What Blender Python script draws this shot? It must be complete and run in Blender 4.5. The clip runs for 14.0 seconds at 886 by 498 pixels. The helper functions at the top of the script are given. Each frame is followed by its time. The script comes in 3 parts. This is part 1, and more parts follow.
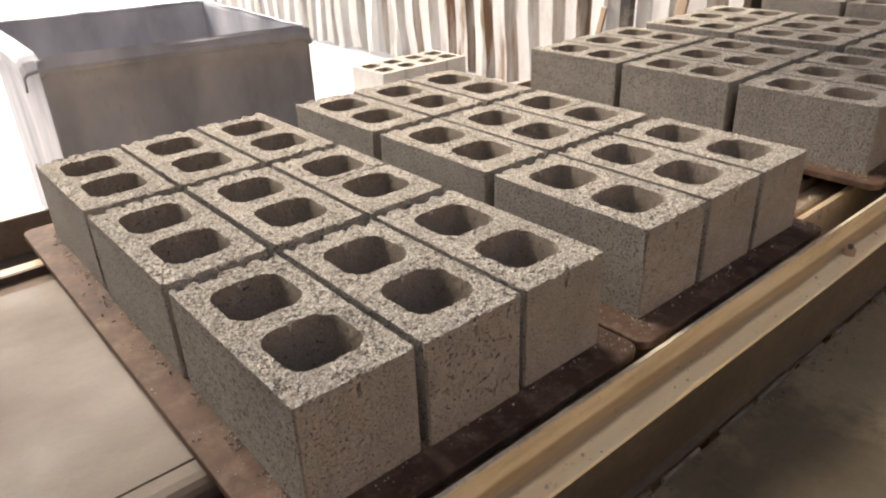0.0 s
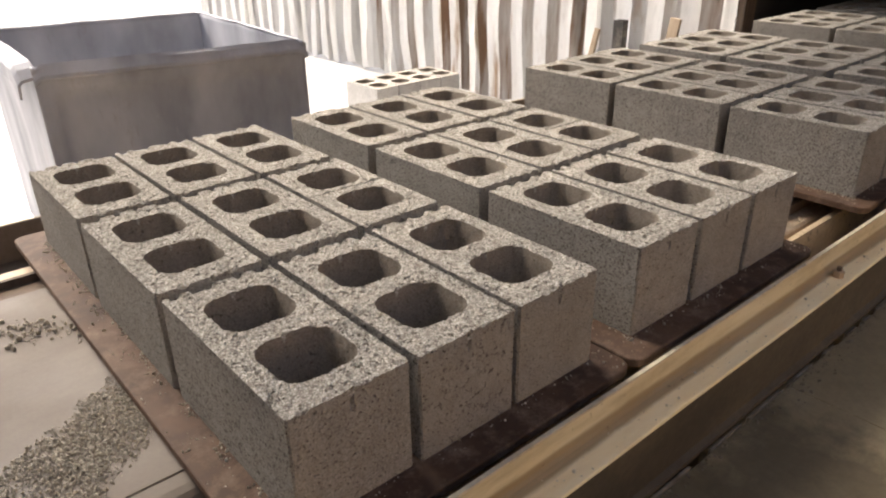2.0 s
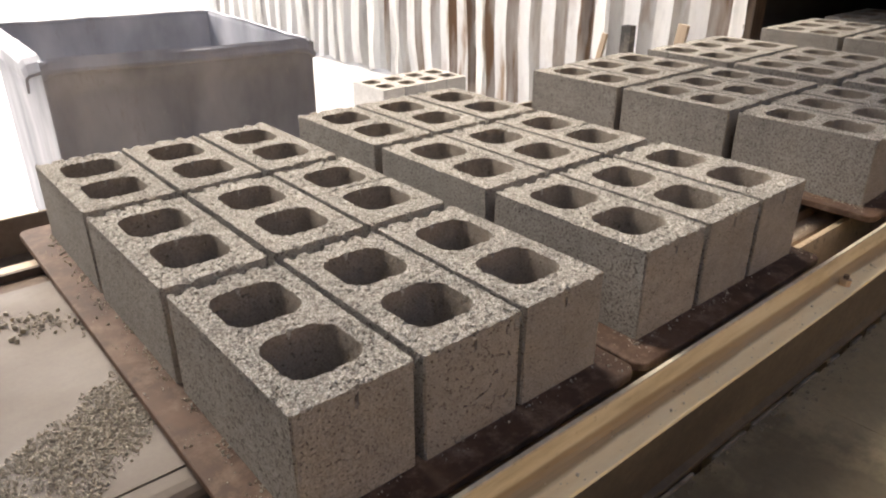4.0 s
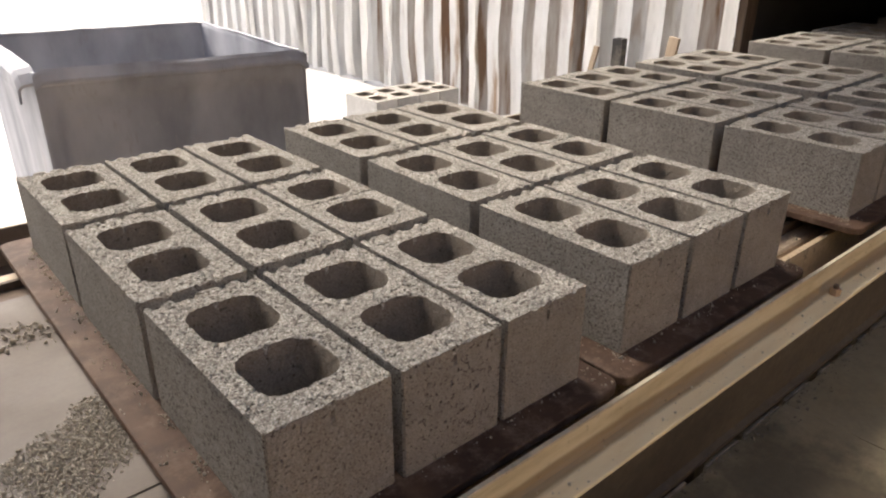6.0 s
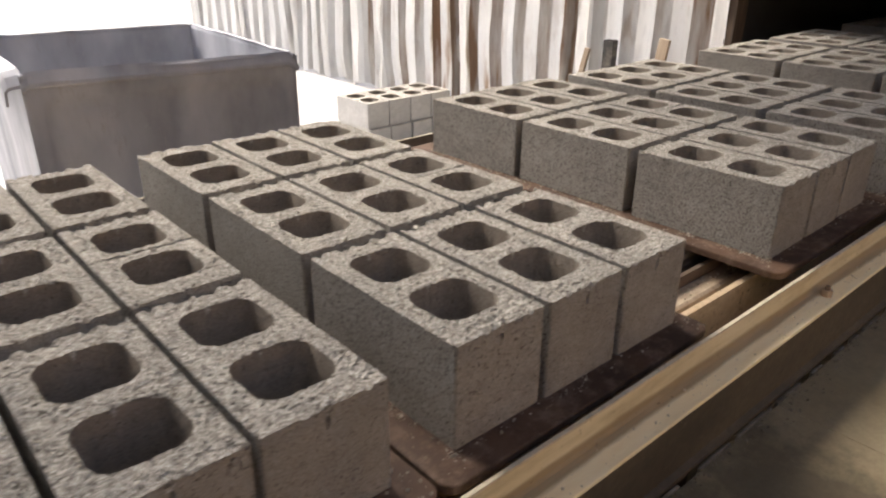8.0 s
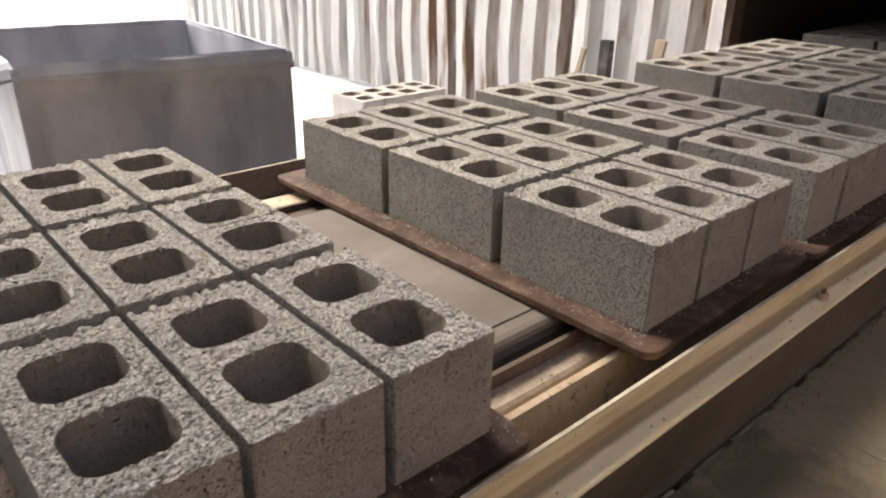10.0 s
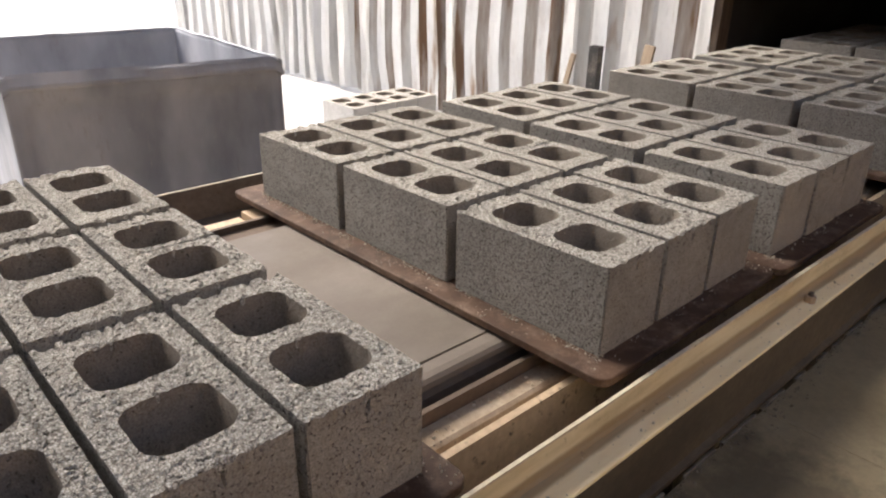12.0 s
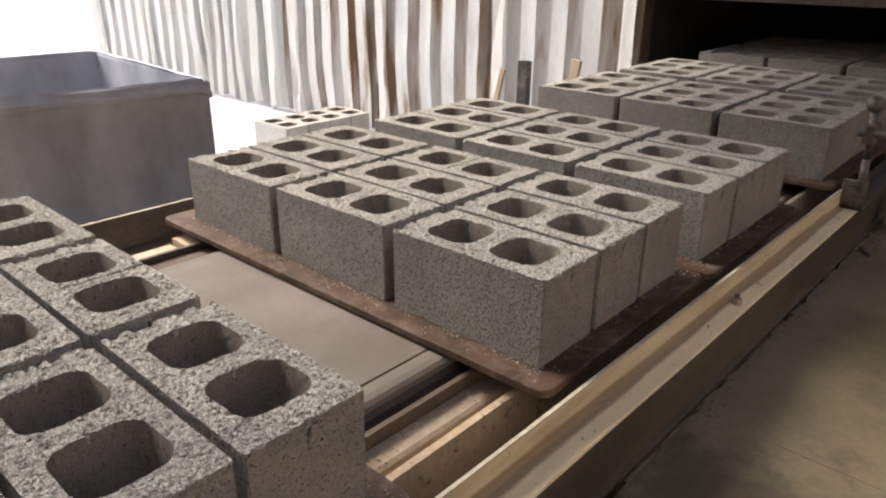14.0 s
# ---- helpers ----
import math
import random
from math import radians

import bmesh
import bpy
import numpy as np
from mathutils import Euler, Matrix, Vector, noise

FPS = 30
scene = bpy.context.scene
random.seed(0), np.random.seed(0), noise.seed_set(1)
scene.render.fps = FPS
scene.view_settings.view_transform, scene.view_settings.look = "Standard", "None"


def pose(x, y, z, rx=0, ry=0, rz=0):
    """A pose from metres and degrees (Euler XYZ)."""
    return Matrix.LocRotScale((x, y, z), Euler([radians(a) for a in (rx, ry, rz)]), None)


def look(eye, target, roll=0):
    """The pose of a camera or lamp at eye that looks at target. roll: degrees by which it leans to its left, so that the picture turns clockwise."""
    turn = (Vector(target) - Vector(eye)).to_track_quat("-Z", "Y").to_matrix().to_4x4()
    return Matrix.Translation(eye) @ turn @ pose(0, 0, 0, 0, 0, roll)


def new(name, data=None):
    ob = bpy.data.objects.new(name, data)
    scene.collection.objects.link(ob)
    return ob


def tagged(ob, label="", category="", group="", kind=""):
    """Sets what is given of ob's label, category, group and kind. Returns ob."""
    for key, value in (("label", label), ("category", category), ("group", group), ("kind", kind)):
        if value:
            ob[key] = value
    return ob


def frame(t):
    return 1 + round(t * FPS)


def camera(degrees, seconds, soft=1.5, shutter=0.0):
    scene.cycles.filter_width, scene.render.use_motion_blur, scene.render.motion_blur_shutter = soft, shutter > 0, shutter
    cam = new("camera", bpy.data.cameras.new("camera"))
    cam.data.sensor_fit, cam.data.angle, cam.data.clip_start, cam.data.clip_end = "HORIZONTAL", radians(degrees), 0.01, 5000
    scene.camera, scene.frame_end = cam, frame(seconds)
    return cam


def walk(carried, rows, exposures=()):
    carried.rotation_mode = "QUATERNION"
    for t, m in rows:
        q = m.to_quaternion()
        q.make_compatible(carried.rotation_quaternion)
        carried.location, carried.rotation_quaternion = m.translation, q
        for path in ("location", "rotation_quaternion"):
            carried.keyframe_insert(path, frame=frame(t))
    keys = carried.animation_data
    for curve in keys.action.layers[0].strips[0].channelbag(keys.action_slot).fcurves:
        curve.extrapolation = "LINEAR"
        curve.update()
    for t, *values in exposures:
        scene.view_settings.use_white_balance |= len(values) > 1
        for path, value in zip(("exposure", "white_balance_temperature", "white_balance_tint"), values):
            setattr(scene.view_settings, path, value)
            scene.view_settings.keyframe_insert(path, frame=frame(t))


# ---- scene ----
LENS = 63.76
LIGHTNESS = [(0, 1.31, 6650, 10), (1, 1.38, 6550, 10), (2, 1.21, 6450, 9), (3.2, 1.29, 6350, 9), (5.5, 1.12, 6300, 9), (6.5, 1.0, 6250, 9),
             (7.5, 1.05, 6250, 9), (9, 1.09, 6250, 9), (11.5, 1.16, 6100, 9), (12.5, 1.06, 6100, 9), (14, 1.07, 6100, 9)]
cam = camera(LENS, 14.0, soft=2.1, shutter=0.35)
walk(cam, [
    (0, pose(-0.285, -0.643, 1.515, 63.12, 2.11, -40.47)),
    (0.5, pose(-0.291, -0.643, 1.515, 63.50, 1.78, -40.74)),
    (1, pose(-0.290, -0.643, 1.515, 64.17, 1.48, -40.80)),
    (1.5, pose(-0.291, -0.642, 1.516, 64.34, 1.30, -40.78)),
    (2, pose(-0.295, -0.641, 1.515, 64.39, 0.80, -40.77)),
    (2.5, pose(-0.295, -0.636, 1.514, 64.44, 0.73, -40.76)),
    (3, pose(-0.296, -0.635, 1.512, 64.32, 0.37, -40.29)),
    (5.5, pose(-0.301, -0.638, 1.506, 65.40, -0.40, -40.38)),
    (6, pose(-0.300, -0.640, 1.506, 65.58, -0.26, -40.64)),
    (6.5, pose(-0.296, -0.638, 1.504, 65.75, -0.45, -40.83)),
    (7, pose(-0.290, -0.639, 1.505, 65.84, -0.23, -40.89)),
    (7.5, pose(-0.292, -0.635, 1.502, 65.89, -0.51, -40.99)),
    (8, pose(-0.292, -0.633, 1.504, 65.72, -0.32, -41.32)),
    (8.5, pose(-0.292, -0.628, 1.502, 65.53, -0.48, -41.14)),
    (9, pose(-0.287, -0.624, 1.500, 65.46, -0.57, -41.28)),
    (9.2, pose(-0.285, -0.618, 1.500, 65.48, -0.91, -41.46)),
    (11.5, pose(-0.284, -0.631, 1.504, 66.02, -0.80, -41.81)),
    (12, pose(-0.284, -0.629, 1.506, 66.07, -0.76, -42.29)),
    (12.5, pose(-0.283, -0.628, 1.508, 66.12, -0.81, -43.26)),
    (13, pose(-0.283, -0.629, 1.509, 66.43, -0.67, -44.61)),
    (13.5, pose(-0.281, -0.630, 1.512, 66.85, -0.37, -46.12)),
    (14, pose(-0.281, -0.634, 1.514, 67.35, -0.45, -47.68)),
], exposures=LIGHTNESS)

# ---------------------------------------------------------------- light
SUN_EL, SUN_AZ = 50.0, 101.0   # degrees; azimuth counted from +x to +y of where the sun stands
world = bpy.data.worlds.new("sky")
scene.world = world
world.use_nodes = True
wn = world.node_tree
sky = wn.nodes.new("ShaderNodeTexSky")
sky.sky_type, sky.sun_disc = "NISHITA", False
sky.sun_elevation, sky.sun_rotation = radians(SUN_EL), radians(90 - SUN_AZ)
sky.air_density, sky.dust_density = 0.7, 8.0
wn.links.new(sky.outputs[0], wn.nodes["Background"].inputs[0])
wn.nodes["Background"].inputs[1].default_value = 0.15
sun_data = bpy.data.lights.new("sun", "SUN")
sun_data.energy, sun_data.angle, sun_data.color = 1.65, radians(28), (1.0, 0.93, 0.83)
sun = new("sun", sun_data)
a, e = radians(SUN_AZ), radians(SUN_EL)
sun.matrix_world = look((10 * math.cos(e) * math.cos(a), 10 * math.cos(e) * math.sin(a), 10 * math.sin(e)), (0, 0, 0))

# ---------------------------------------------------------------- plan, metres
TOP = 0.78                    # upper face of the pallets over the floor
BW, BL, BH = 0.189, 0.39, 0.184
GX, GY = 0.0132, 0.0259       # gaps between blocks along and across the conveyor
WALL_X, JAMB_Y = 4.0, 1.58
PALLETS = ((0.0, 0.0, 0.0), (0.7085, -0.002, 0.0), (1.742, 0.014, 0.75), (2.446, 0.010, 0.2), (3.44, 0.004, 0.3), (4.147, 0, 0.3), (5.12, 0, 0.2), (5.827, 0, 0.2))   # x, y, turn
ADVANCE = ((0, 0), (5.4, 0), (5.6, -0.003), (6, -0.023), (6.5, -0.050), (7, -0.077), (7.1, -0.084), (7.2, -0.098), (7.3, -0.124),
           (7.4, -0.152), (7.5, -0.186), (7.6, -0.228), (7.7, -0.273), (7.8, -0.320), (7.9, -0.369), (8, -0.418), (8.5, -0.581),
           (9, -0.707), (9.2, -0.754), (9.6, -0.843), (10, -0.921), (10.5, -0.993), (11, -1.029), (11.3, -1.033), (14, -1.033))


# ---------------------------------------------------------------- materials
def material(name, rough=0.8, metal=0.0):
    m = bpy.data.materials.new(name)
    m.use_nodes = True
    n = m.node_tree
    b = n.nodes["Principled BSDF"]
    b.inputs["Roughness"].default_value, b.inputs["Metallic"].default_value = rough, metal
    return m, n, b


def coords(n, scale=(1, 1, 1)):
    tc = n.nodes.new("ShaderNodeTexCoord")
    mp = n.nodes.new("ShaderNodeMapping")
    mp.inputs["Scale"].default_value = scale
    n.links.new(tc.outputs["Object"], mp.inputs[0])
    return mp.outputs[0]


def shifted(n, vec, amount=7.0):
    """Object coordinates moved by a random step for each object."""
    info = n.nodes.new("ShaderNodeObjectInfo")
    mul = n.nodes.new("ShaderNodeMath")
    mul.operation = "MULTIPLY"
    mul.inputs[1].default_value = amount
    n.links.new(info.outputs["Random"], mul.inputs[0])
    add = n.nodes.new("ShaderNodeVectorMath")
    n.links.new(vec, add.inputs[0])
    n.links.new(mul.outputs[0], add.inputs[1])
    return add.outputs[0]


def noise_tex(n, vec, scale, detail=4.0, rough=0.6):
    t = n.nodes.new("ShaderNodeTexNoise")
    t.inputs["Scale"].default_value, t.inputs["Detail"].default_value, t.inputs["Roughness"].default_value = scale, detail, rough
    n.links.new(vec, t.inputs["Vector"])
    return t.outputs["Fac"]


def voronoi(n, vec, scale, feature="F1", out="Distance"):
    t = n.nodes.new("ShaderNodeTexVoronoi")
    t.feature = feature
    t.inputs["Scale"].default_value = scale
    n.links.new(vec, t.inputs["Vector"])
    return t.outputs[out]


def ramp(n, fac, stops):
    r = n.nodes.new("ShaderNodeValToRGB")
    el = r.color_ramp.elements
    while len(el) < len(stops):
        el.new(0.5)
    for k, (p, c) in zip(el, stops):
        k.position = p
        k.color = (*c, 1) if isinstance(c, tuple) else (c, c, c, 1)
    n.links.new(fac, r.inputs[0])
    return r.outputs[0]


def mix(n, a, b, fac, mode="MIX"):
    m = n.nodes.new("ShaderNodeMix")
    m.data_type, m.blend_type = "RGBA", mode
    for sock, v in ((m.inputs[0], fac), (m.inputs[6], a), (m.inputs[7], b)):
        if isinstance(v, (int, float)):
            sock.default_value = v
        elif isinstance(v, tuple):
            sock.default_value = (*v, 1)
        else:
            n.links.new(v, sock)
    return m.outputs[2]


def bump(n, b, height, strength, distance, before=None):
    k = n.nodes.new("ShaderNodeBump")
    k.inputs["Strength"].default_value, k.inputs["Distance"].default_value = strength, distance
    n.links.new(height, k.inputs["Height"])
    if before is not None:
        n.links.new(before, k.inputs["Normal"])
    n.links.new(k.outputs[0], b.inputs["Normal"])
    return k.outputs[0]


def broken_concrete(name, light=1.0):
    """The struck upper face of a block: loose coarse grains with dark gaps between them."""
    m, n, b = material(name, 0.95)
    v = shifted(n, coords(n))
    wob = n.nodes.new("ShaderNodeVectorMath")
    wob.operation = "MULTIPLY_ADD"
    t = n.nodes.new("ShaderNodeTexNoise")
    t.inputs["Scale"].default_value = 160
    n.links.new(v, t.inputs["Vector"])
    n.links.new(t.outputs["Color"], wob.inputs[0])
    wob.inputs[1].default_value = (0.003, 0.003, 0.003)
    n.links.new(v, wob.inputs[2])
    w = wob.outputs[0]
    sep = n.nodes.new("ShaderNodeSeparateColor")
    n.links.new(voronoi(n, w, 235, "F1", "Color"), sep.inputs[0])
    tone = ramp(n, sep.outputs[0], [(0.0, (0.31 * light, 0.282 * light, 0.238 * light)), (0.3, (0.445 * light, 0.413 * light, 0.358 * light)), (1.0, (0.60 * light, 0.565 * light, 0.50 * light))])
    gaps = ramp(n, voronoi(n, w, 235, "DISTANCE_TO_EDGE"), [(0.02, 0.0), (0.16, 1.0)])
    deep = ramp(n, noise_tex(n, v, 120, 3, 0.65), [(0.33, 0.0), (0.44, 1.0)])
    tone = mix(n, mix(n, tone, (0.46, 0.43, 0.385), 1.0, "MULTIPLY"), tone, gaps)
    tone = mix(n, mix(n, tone, (0.30, 0.285, 0.26), 1.0, "MULTIPLY"), tone, deep)
    tone = mix(n, tone, ramp(n, noise_tex(n, v, 8, 4), [(0.3, 0.85), (0.7, 1.0)]), 1.0, "MULTIPLY")
    n.links.new(tone, b.inputs["Base Color"])
    first = bump(n, b, gaps, 0.45, 0.002)
    bump(n, b, deep, 0.8, 0.004, first)
    return m


def moulded_concrete(name, light=1.0, pit_scale=210, cut=0.385, deep=0.30, tint=(0.36, 0.325, 0.277)):
    """The moulded flank of a block: fine grain with open pits of several sizes and a few brown grains."""
    m, n, b = material(name, 0.92)
    v = shifted(n, coords(n))
    r, g, bl = (c * light for c in tint)
    tone = ramp(n, noise_tex(n, v, 330, 3, 0.7), [(0.3, (0.70 * r, 0.69 * g, 0.68 * bl)), (0.5, (r, g, bl)), (0.68, (1.26 * r, 1.28 * g, 1.32 * bl))])
    tone = mix(n, tone, ramp(n, noise_tex(n, v, 6, 5, 0.6), [(0.3, 0.80), (0.7, 1.0)]), 1.0, "MULTIPLY")
    tone = mix(n, tone, ramp(n, noise_tex(n, v, 34, 4, 0.6), [(0.3, 0.84), (0.65, 1.0)]), 1.0, "MULTIPLY")
    brown = ramp(n, noise_tex(n, coords(n, (1.1, 1.1, 1.1)), 290, 2, 0.6), [(0.62, 0.0), (0.70, 0.55)])
    tone = mix(n, tone, (0.27 * light, 0.165 * light, 0.11 * light), brown)
    large = ramp(n, noise_tex(n, v, pit_scale, 3, 0.62), [(cut - 0.055, 0.0), (cut + 0.02, 1.0)])
    small = ramp(n, noise_tex(n, v, pit_scale * 2.3, 2, 0.6), [(cut - 0.07, 0.25), (cut, 1.0)])
    pits = mix(n, large, small, 1.0, "MULTIPLY")
    tone = mix(n, mix(n, tone, (deep, deep * 0.93, deep * 0.85), 1.0, "MULTIPLY"), tone, pits)
    n.links.new(tone, b.inputs["Base Color"])
    first = bump(n, b, noise_tex(n, v, 260, 4, 0.7), 0.5, 0.002)
    bump(n, b, pits, 1.0, 0.006, first)
    return m


def worn_paint(name, paint, under, rough=0.55, cover=0.5, scale=6.0, metal=0.0, grime=(0.10, 0.075, 0.05), spotty=1.0):
    """Painted steel with dust, rubbed spots and rust."""
    m, n, b = material(name, rough, metal)
    v = shifted(n, coords(n, (0.35, 1, 1)))
    f = coords(n)
    dirt = ramp(n, noise_tex(n, v, scale, 7, 0.65), [(cover - 0.12, 0.0), (cover + 0.14, 1.0)])
    spots = ramp(n, noise_tex(n, f, scale * 7, 5, 0.7), [(0.60, 0.0), (0.68, spotty)])
    tone = mix(n, paint, under, dirt)
    tone = mix(n, tone, grime, spots)
    tone = mix(n, tone, ramp(n, noise_tex(n, f, 60, 3), [(0.3, 0.75), (0.7, 1.0)]), 1.0, "MULTIPLY")
    n.links.new(tone, b.inputs["Base Color"])
    n.links.new(ramp(n, dirt, [(0, rough - 0.1), (1, min(rough + 0.25, 1))]), b.inputs["Roughness"])
    bump(n, b, noise_tex(n, f, 45, 6), 0.25, 0.004)
    return m


def rail_paint():
    """Ochre paint with brown dirt settled along the inner corner; the dusty ledge is lightened to look lit."""
    m, n, b = material("ochre_rail_paint", 0.7)
    b.inputs["Specular IOR Level"].default_value = 0.3
    v = coords(n)
    flow = coords(n, (0.18, 1, 1))
    sep = n.nodes.new("ShaderNodeSeparateXYZ")
    n.links.new(v, sep.inputs[0])
    paint = ramp(n, noise_tex(n, flow, 24, 6, 0.65), [(0.35, (0.50, 0.41, 0.245)), (0.52, (0.66, 0.56, 0.35)), (0.7, (0.74, 0.65, 0.44))])
    # ledge dust, made paler to stand in for light from above
    dust = ramp(n, noise_tex(n, flow, 30, 6, 0.7), [(0.3, (0.80, 0.64, 0.37)), (0.7, (0.92, 0.79, 0.52))])
    on_ledge = n.nodes.new("ShaderNodeMapRange")
    for k, value in ((1, -0.094), (2, -0.106)):
        on_ledge.inputs[k].default_value = value
    n.links.new(sep.outputs[1], on_ledge.inputs[0])
    tone = mix(n, paint, dust, on_ledge.outputs[0])
    gap = n.nodes.new("ShaderNodeVectorMath")
    gap.operation = "DISTANCE"
    flat = n.nodes.new("ShaderNodeCombineXYZ")
    n.links.new(sep.outputs[1], flat.inputs[1])
    n.links.new(sep.outputs[2], flat.inputs[2])
    n.links.new(flat.outputs[0], gap.inputs[0])
    gap.inputs[1].default_value = (0, -0.094, TOP - 0.057)
    wave = n.nodes.new("ShaderNodeMath")
    wave.operation = "MULTIPLY_ADD"
    n.links.new(noise_tex(n, flow, 16, 5, 0.65), wave.inputs[0])
    wave.inputs[1].default_value = -0.024
    n.links.new(gap.outputs["Value"], wave.inputs[2])
    dirt = ramp(n, wave.outputs[0], [(0.0, 0.8), (0.008, 0.0)])
    chips = ramp(n, noise_tex(n, v, 55, 5, 0.7), [(0.64, 0.0), (0.70, 0.7)])
    tone = mix(n, mix(n, tone, (0.27, 0.18, 0.09), dirt), (0.13, 0.09, 0.055), chips)
    n.links.new(tone, b.inputs["Base Color"])
    bump(n, b, noise_tex(n, v, 60, 6), 0.3, 0.003)
    return m


def pallet_steel():
    m, n, b = material("rusty_pallet_plate", 0.7)
    b.inputs["Specular IOR Level"].default_value = 0.25
    v = shifted(n, coords(n))
    tone = ramp(n, noise_tex(n, v, 7, 6, 0.65), [(0.25, (0.036, 0.021, 0.014)), (0.5, (0.068, 0.038, 0.023)), (0.75, (0.125, 0.074, 0.046))])
    dust = ramp(n, noise_tex(n, v, 21, 7, 0.75), [(0.48, 0.0), (0.72, 0.6)])
    tone = mix(n, tone, (0.28, 0.205, 0.15), dust)
    n.links.new(tone, b.inputs["Base Color"])
    n.links.new(ramp(n, dust, [(0, 0.68), (1, 0.95)]), b.inputs["Roughness"])
    bump(n, b, noise_tex(n, v, 60, 5), 0.4, 0.002)
    return m


def belt_rubber():
    m, n, b = material("dusty_belt", 0.5)
    v = coords(n)
    s = coords(n, (1.2, 2.2, 1))
    tone = ramp(n, noise_tex(n, s, 2.2, 6, 0.6), [(0.3, (0.133, 0.109, 0.086)), (0.55, (0.172, 0.143, 0.116)), (0.75, (0.215, 0.182, 0.151))])
    fine = ramp(n, noise_tex(n, v, 120, 4, 0.7), [(0.35, 0.92), (0.65, 1.0)])
    n.links.new(mix(n, tone, fine, 1.0, "MULTIPLY"), b.inputs["Base Color"])
    n.links.new(ramp(n, noise_tex(n, v, 5, 4), [(0.35, 0.50), (0.7, 0.78)]), b.inputs["Roughness"])
    b.inputs["Specular IOR Level"].default_value = 0.22
    bump(n, b, noise_tex(n, v, 90, 4), 0.12, 0.002)
    return m


def floor_concrete(name, dark, mid, pale, stains=0.55, dark_area=None):
    m, n, b = material(name, 0.75)
    v = coords(n)
    tone = ramp(n, noise_tex(n, v, 1.6, 8, 0.62), [(0.30, dark), (0.5, mid), (0.72, pale)])
    stain = ramp(n, noise_tex(n, v, 2.6, 8, 0.68), [(0.49, 0.0), (0.56, stains)])
    tone = mix(n, tone, tuple(0.50 * c for c in dark), stain)
    crust = ramp(n, noise_tex(n, v, 9, 8, 0.75), [(0.58, 0.0), (0.66, stains * 0.7)])
    tone = mix(n, tone, pale, crust)
    # darker within about half a metre of this point, with a ragged rim
    if dark_area:
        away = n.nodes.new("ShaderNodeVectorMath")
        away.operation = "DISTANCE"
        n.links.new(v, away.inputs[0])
        away.inputs[1].default_value = dark_area
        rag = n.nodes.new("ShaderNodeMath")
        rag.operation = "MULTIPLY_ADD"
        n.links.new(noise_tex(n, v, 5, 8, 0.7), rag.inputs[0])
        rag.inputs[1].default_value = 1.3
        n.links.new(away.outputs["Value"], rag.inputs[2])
        area_mask = ramp(n, rag.outputs[0], [(0.82, 0.62), (1.16, 0.0)])
        tone = mix(n, tone, tuple(0.42 * c for c in dark), area_mask)
    fine = ramp(n, noise_tex(n, v, 55, 5, 0.7), [(0.3, 0.78), (0.7, 1.0)])
    n.links.new(mix(n, tone, fine, 1.0, "MULTIPLY"), b.inputs["Base Color"])
    n.links.new(ramp(n, noise_tex(n, v, 2.1, 5), [(0.35, 0.35), (0.65, 0.85)]), b.inputs["Roughness"])
    bump(n, b, noise_tex(n, v, 30, 7), 0.2, 0.006)
    return m


def sheet_metal(name="stained_sheet", white=1.0, rust=0.0, run=(0.34, 0.22, 0.135), blotch=0.8):
    """White-coated roofing sheet with rust runs that hang along the ribs."""
    m, n, b = material(name, 0.5)
    v = shifted(n, coords(n, (1, 1, 0.12)))
    streak = noise_tex(n, v, 7, 6, 0.62)
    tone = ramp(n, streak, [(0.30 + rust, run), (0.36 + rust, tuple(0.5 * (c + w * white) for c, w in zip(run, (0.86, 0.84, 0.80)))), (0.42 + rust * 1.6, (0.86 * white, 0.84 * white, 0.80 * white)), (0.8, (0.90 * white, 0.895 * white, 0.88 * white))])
    patch = ramp(n, noise_tex(n, coords(n, (1, 1, 0.3)), 3.2, 6, 0.7), [(0.57, 0.0), (0.70, blotch)])
    tone = mix(n, tone, (0.36, 0.25, 0.17), patch)
    tone = mix(n, tone, ramp(n, noise_tex(n, coords(n, (1, 1, 0.3)), 30, 5, 0.7), [(0.30, 0.90), (0.5, 1.0)]), 1.0, "MULTIPLY")
    n.links.new(tone, b.inputs["Base Color"])
    bump(n, b, noise_tex(n, coords(n, (1, 1, 0.35)), 6, 3), 0.25, 0.02)
    return m


def bin_steel():
    m, n, b = material("dark_bin_steel", 0.5, 0.0)
    v = coords(n, (1, 1, 0.45))
    f = coords(n)
    tone = ramp(n, noise_tex(n, v, 3.2, 5, 0.55), [(0.32, (0.235, 0.24, 0.262)), (0.52, (0.39, 0.395, 0.425)), (0.72, (0.54, 0.54, 0.56))])
    scr = ramp(n, noise_tex(n, coords(n, (3, 3, 0.5)), 9, 7, 0.78), [(0.60, 0.0), (0.72, 0.6)])
    tone = mix(n, tone, (0.52, 0.48, 0.44), scr)
    spot = ramp(n, noise_tex(n, f, 16, 5, 0.7), [(0.66, 0.0), (0.74, 0.6)])
    tone = mix(n, tone, (0.56, 0.56, 0.58), spot)
    rust = ramp(n, noise_tex(n, coords(n, (2, 2, 0.6)), 5, 6, 0.7), [(0.60, 0.0), (0.72, 0.4)])
    tone = mix(n, tone, (0.23, 0.17, 0.14), rust)
    n.links.new(tone, b.inputs["Base Color"])
    n.links.new(ramp(n, noise_tex(n, f, 8, 5), [(0.3, 0.55), (0.7, 0.8)]), b.inputs["Roughness"])
    bump(n, b, noise_tex(n, f, 5, 5), 0.2, 0.02)
    return m


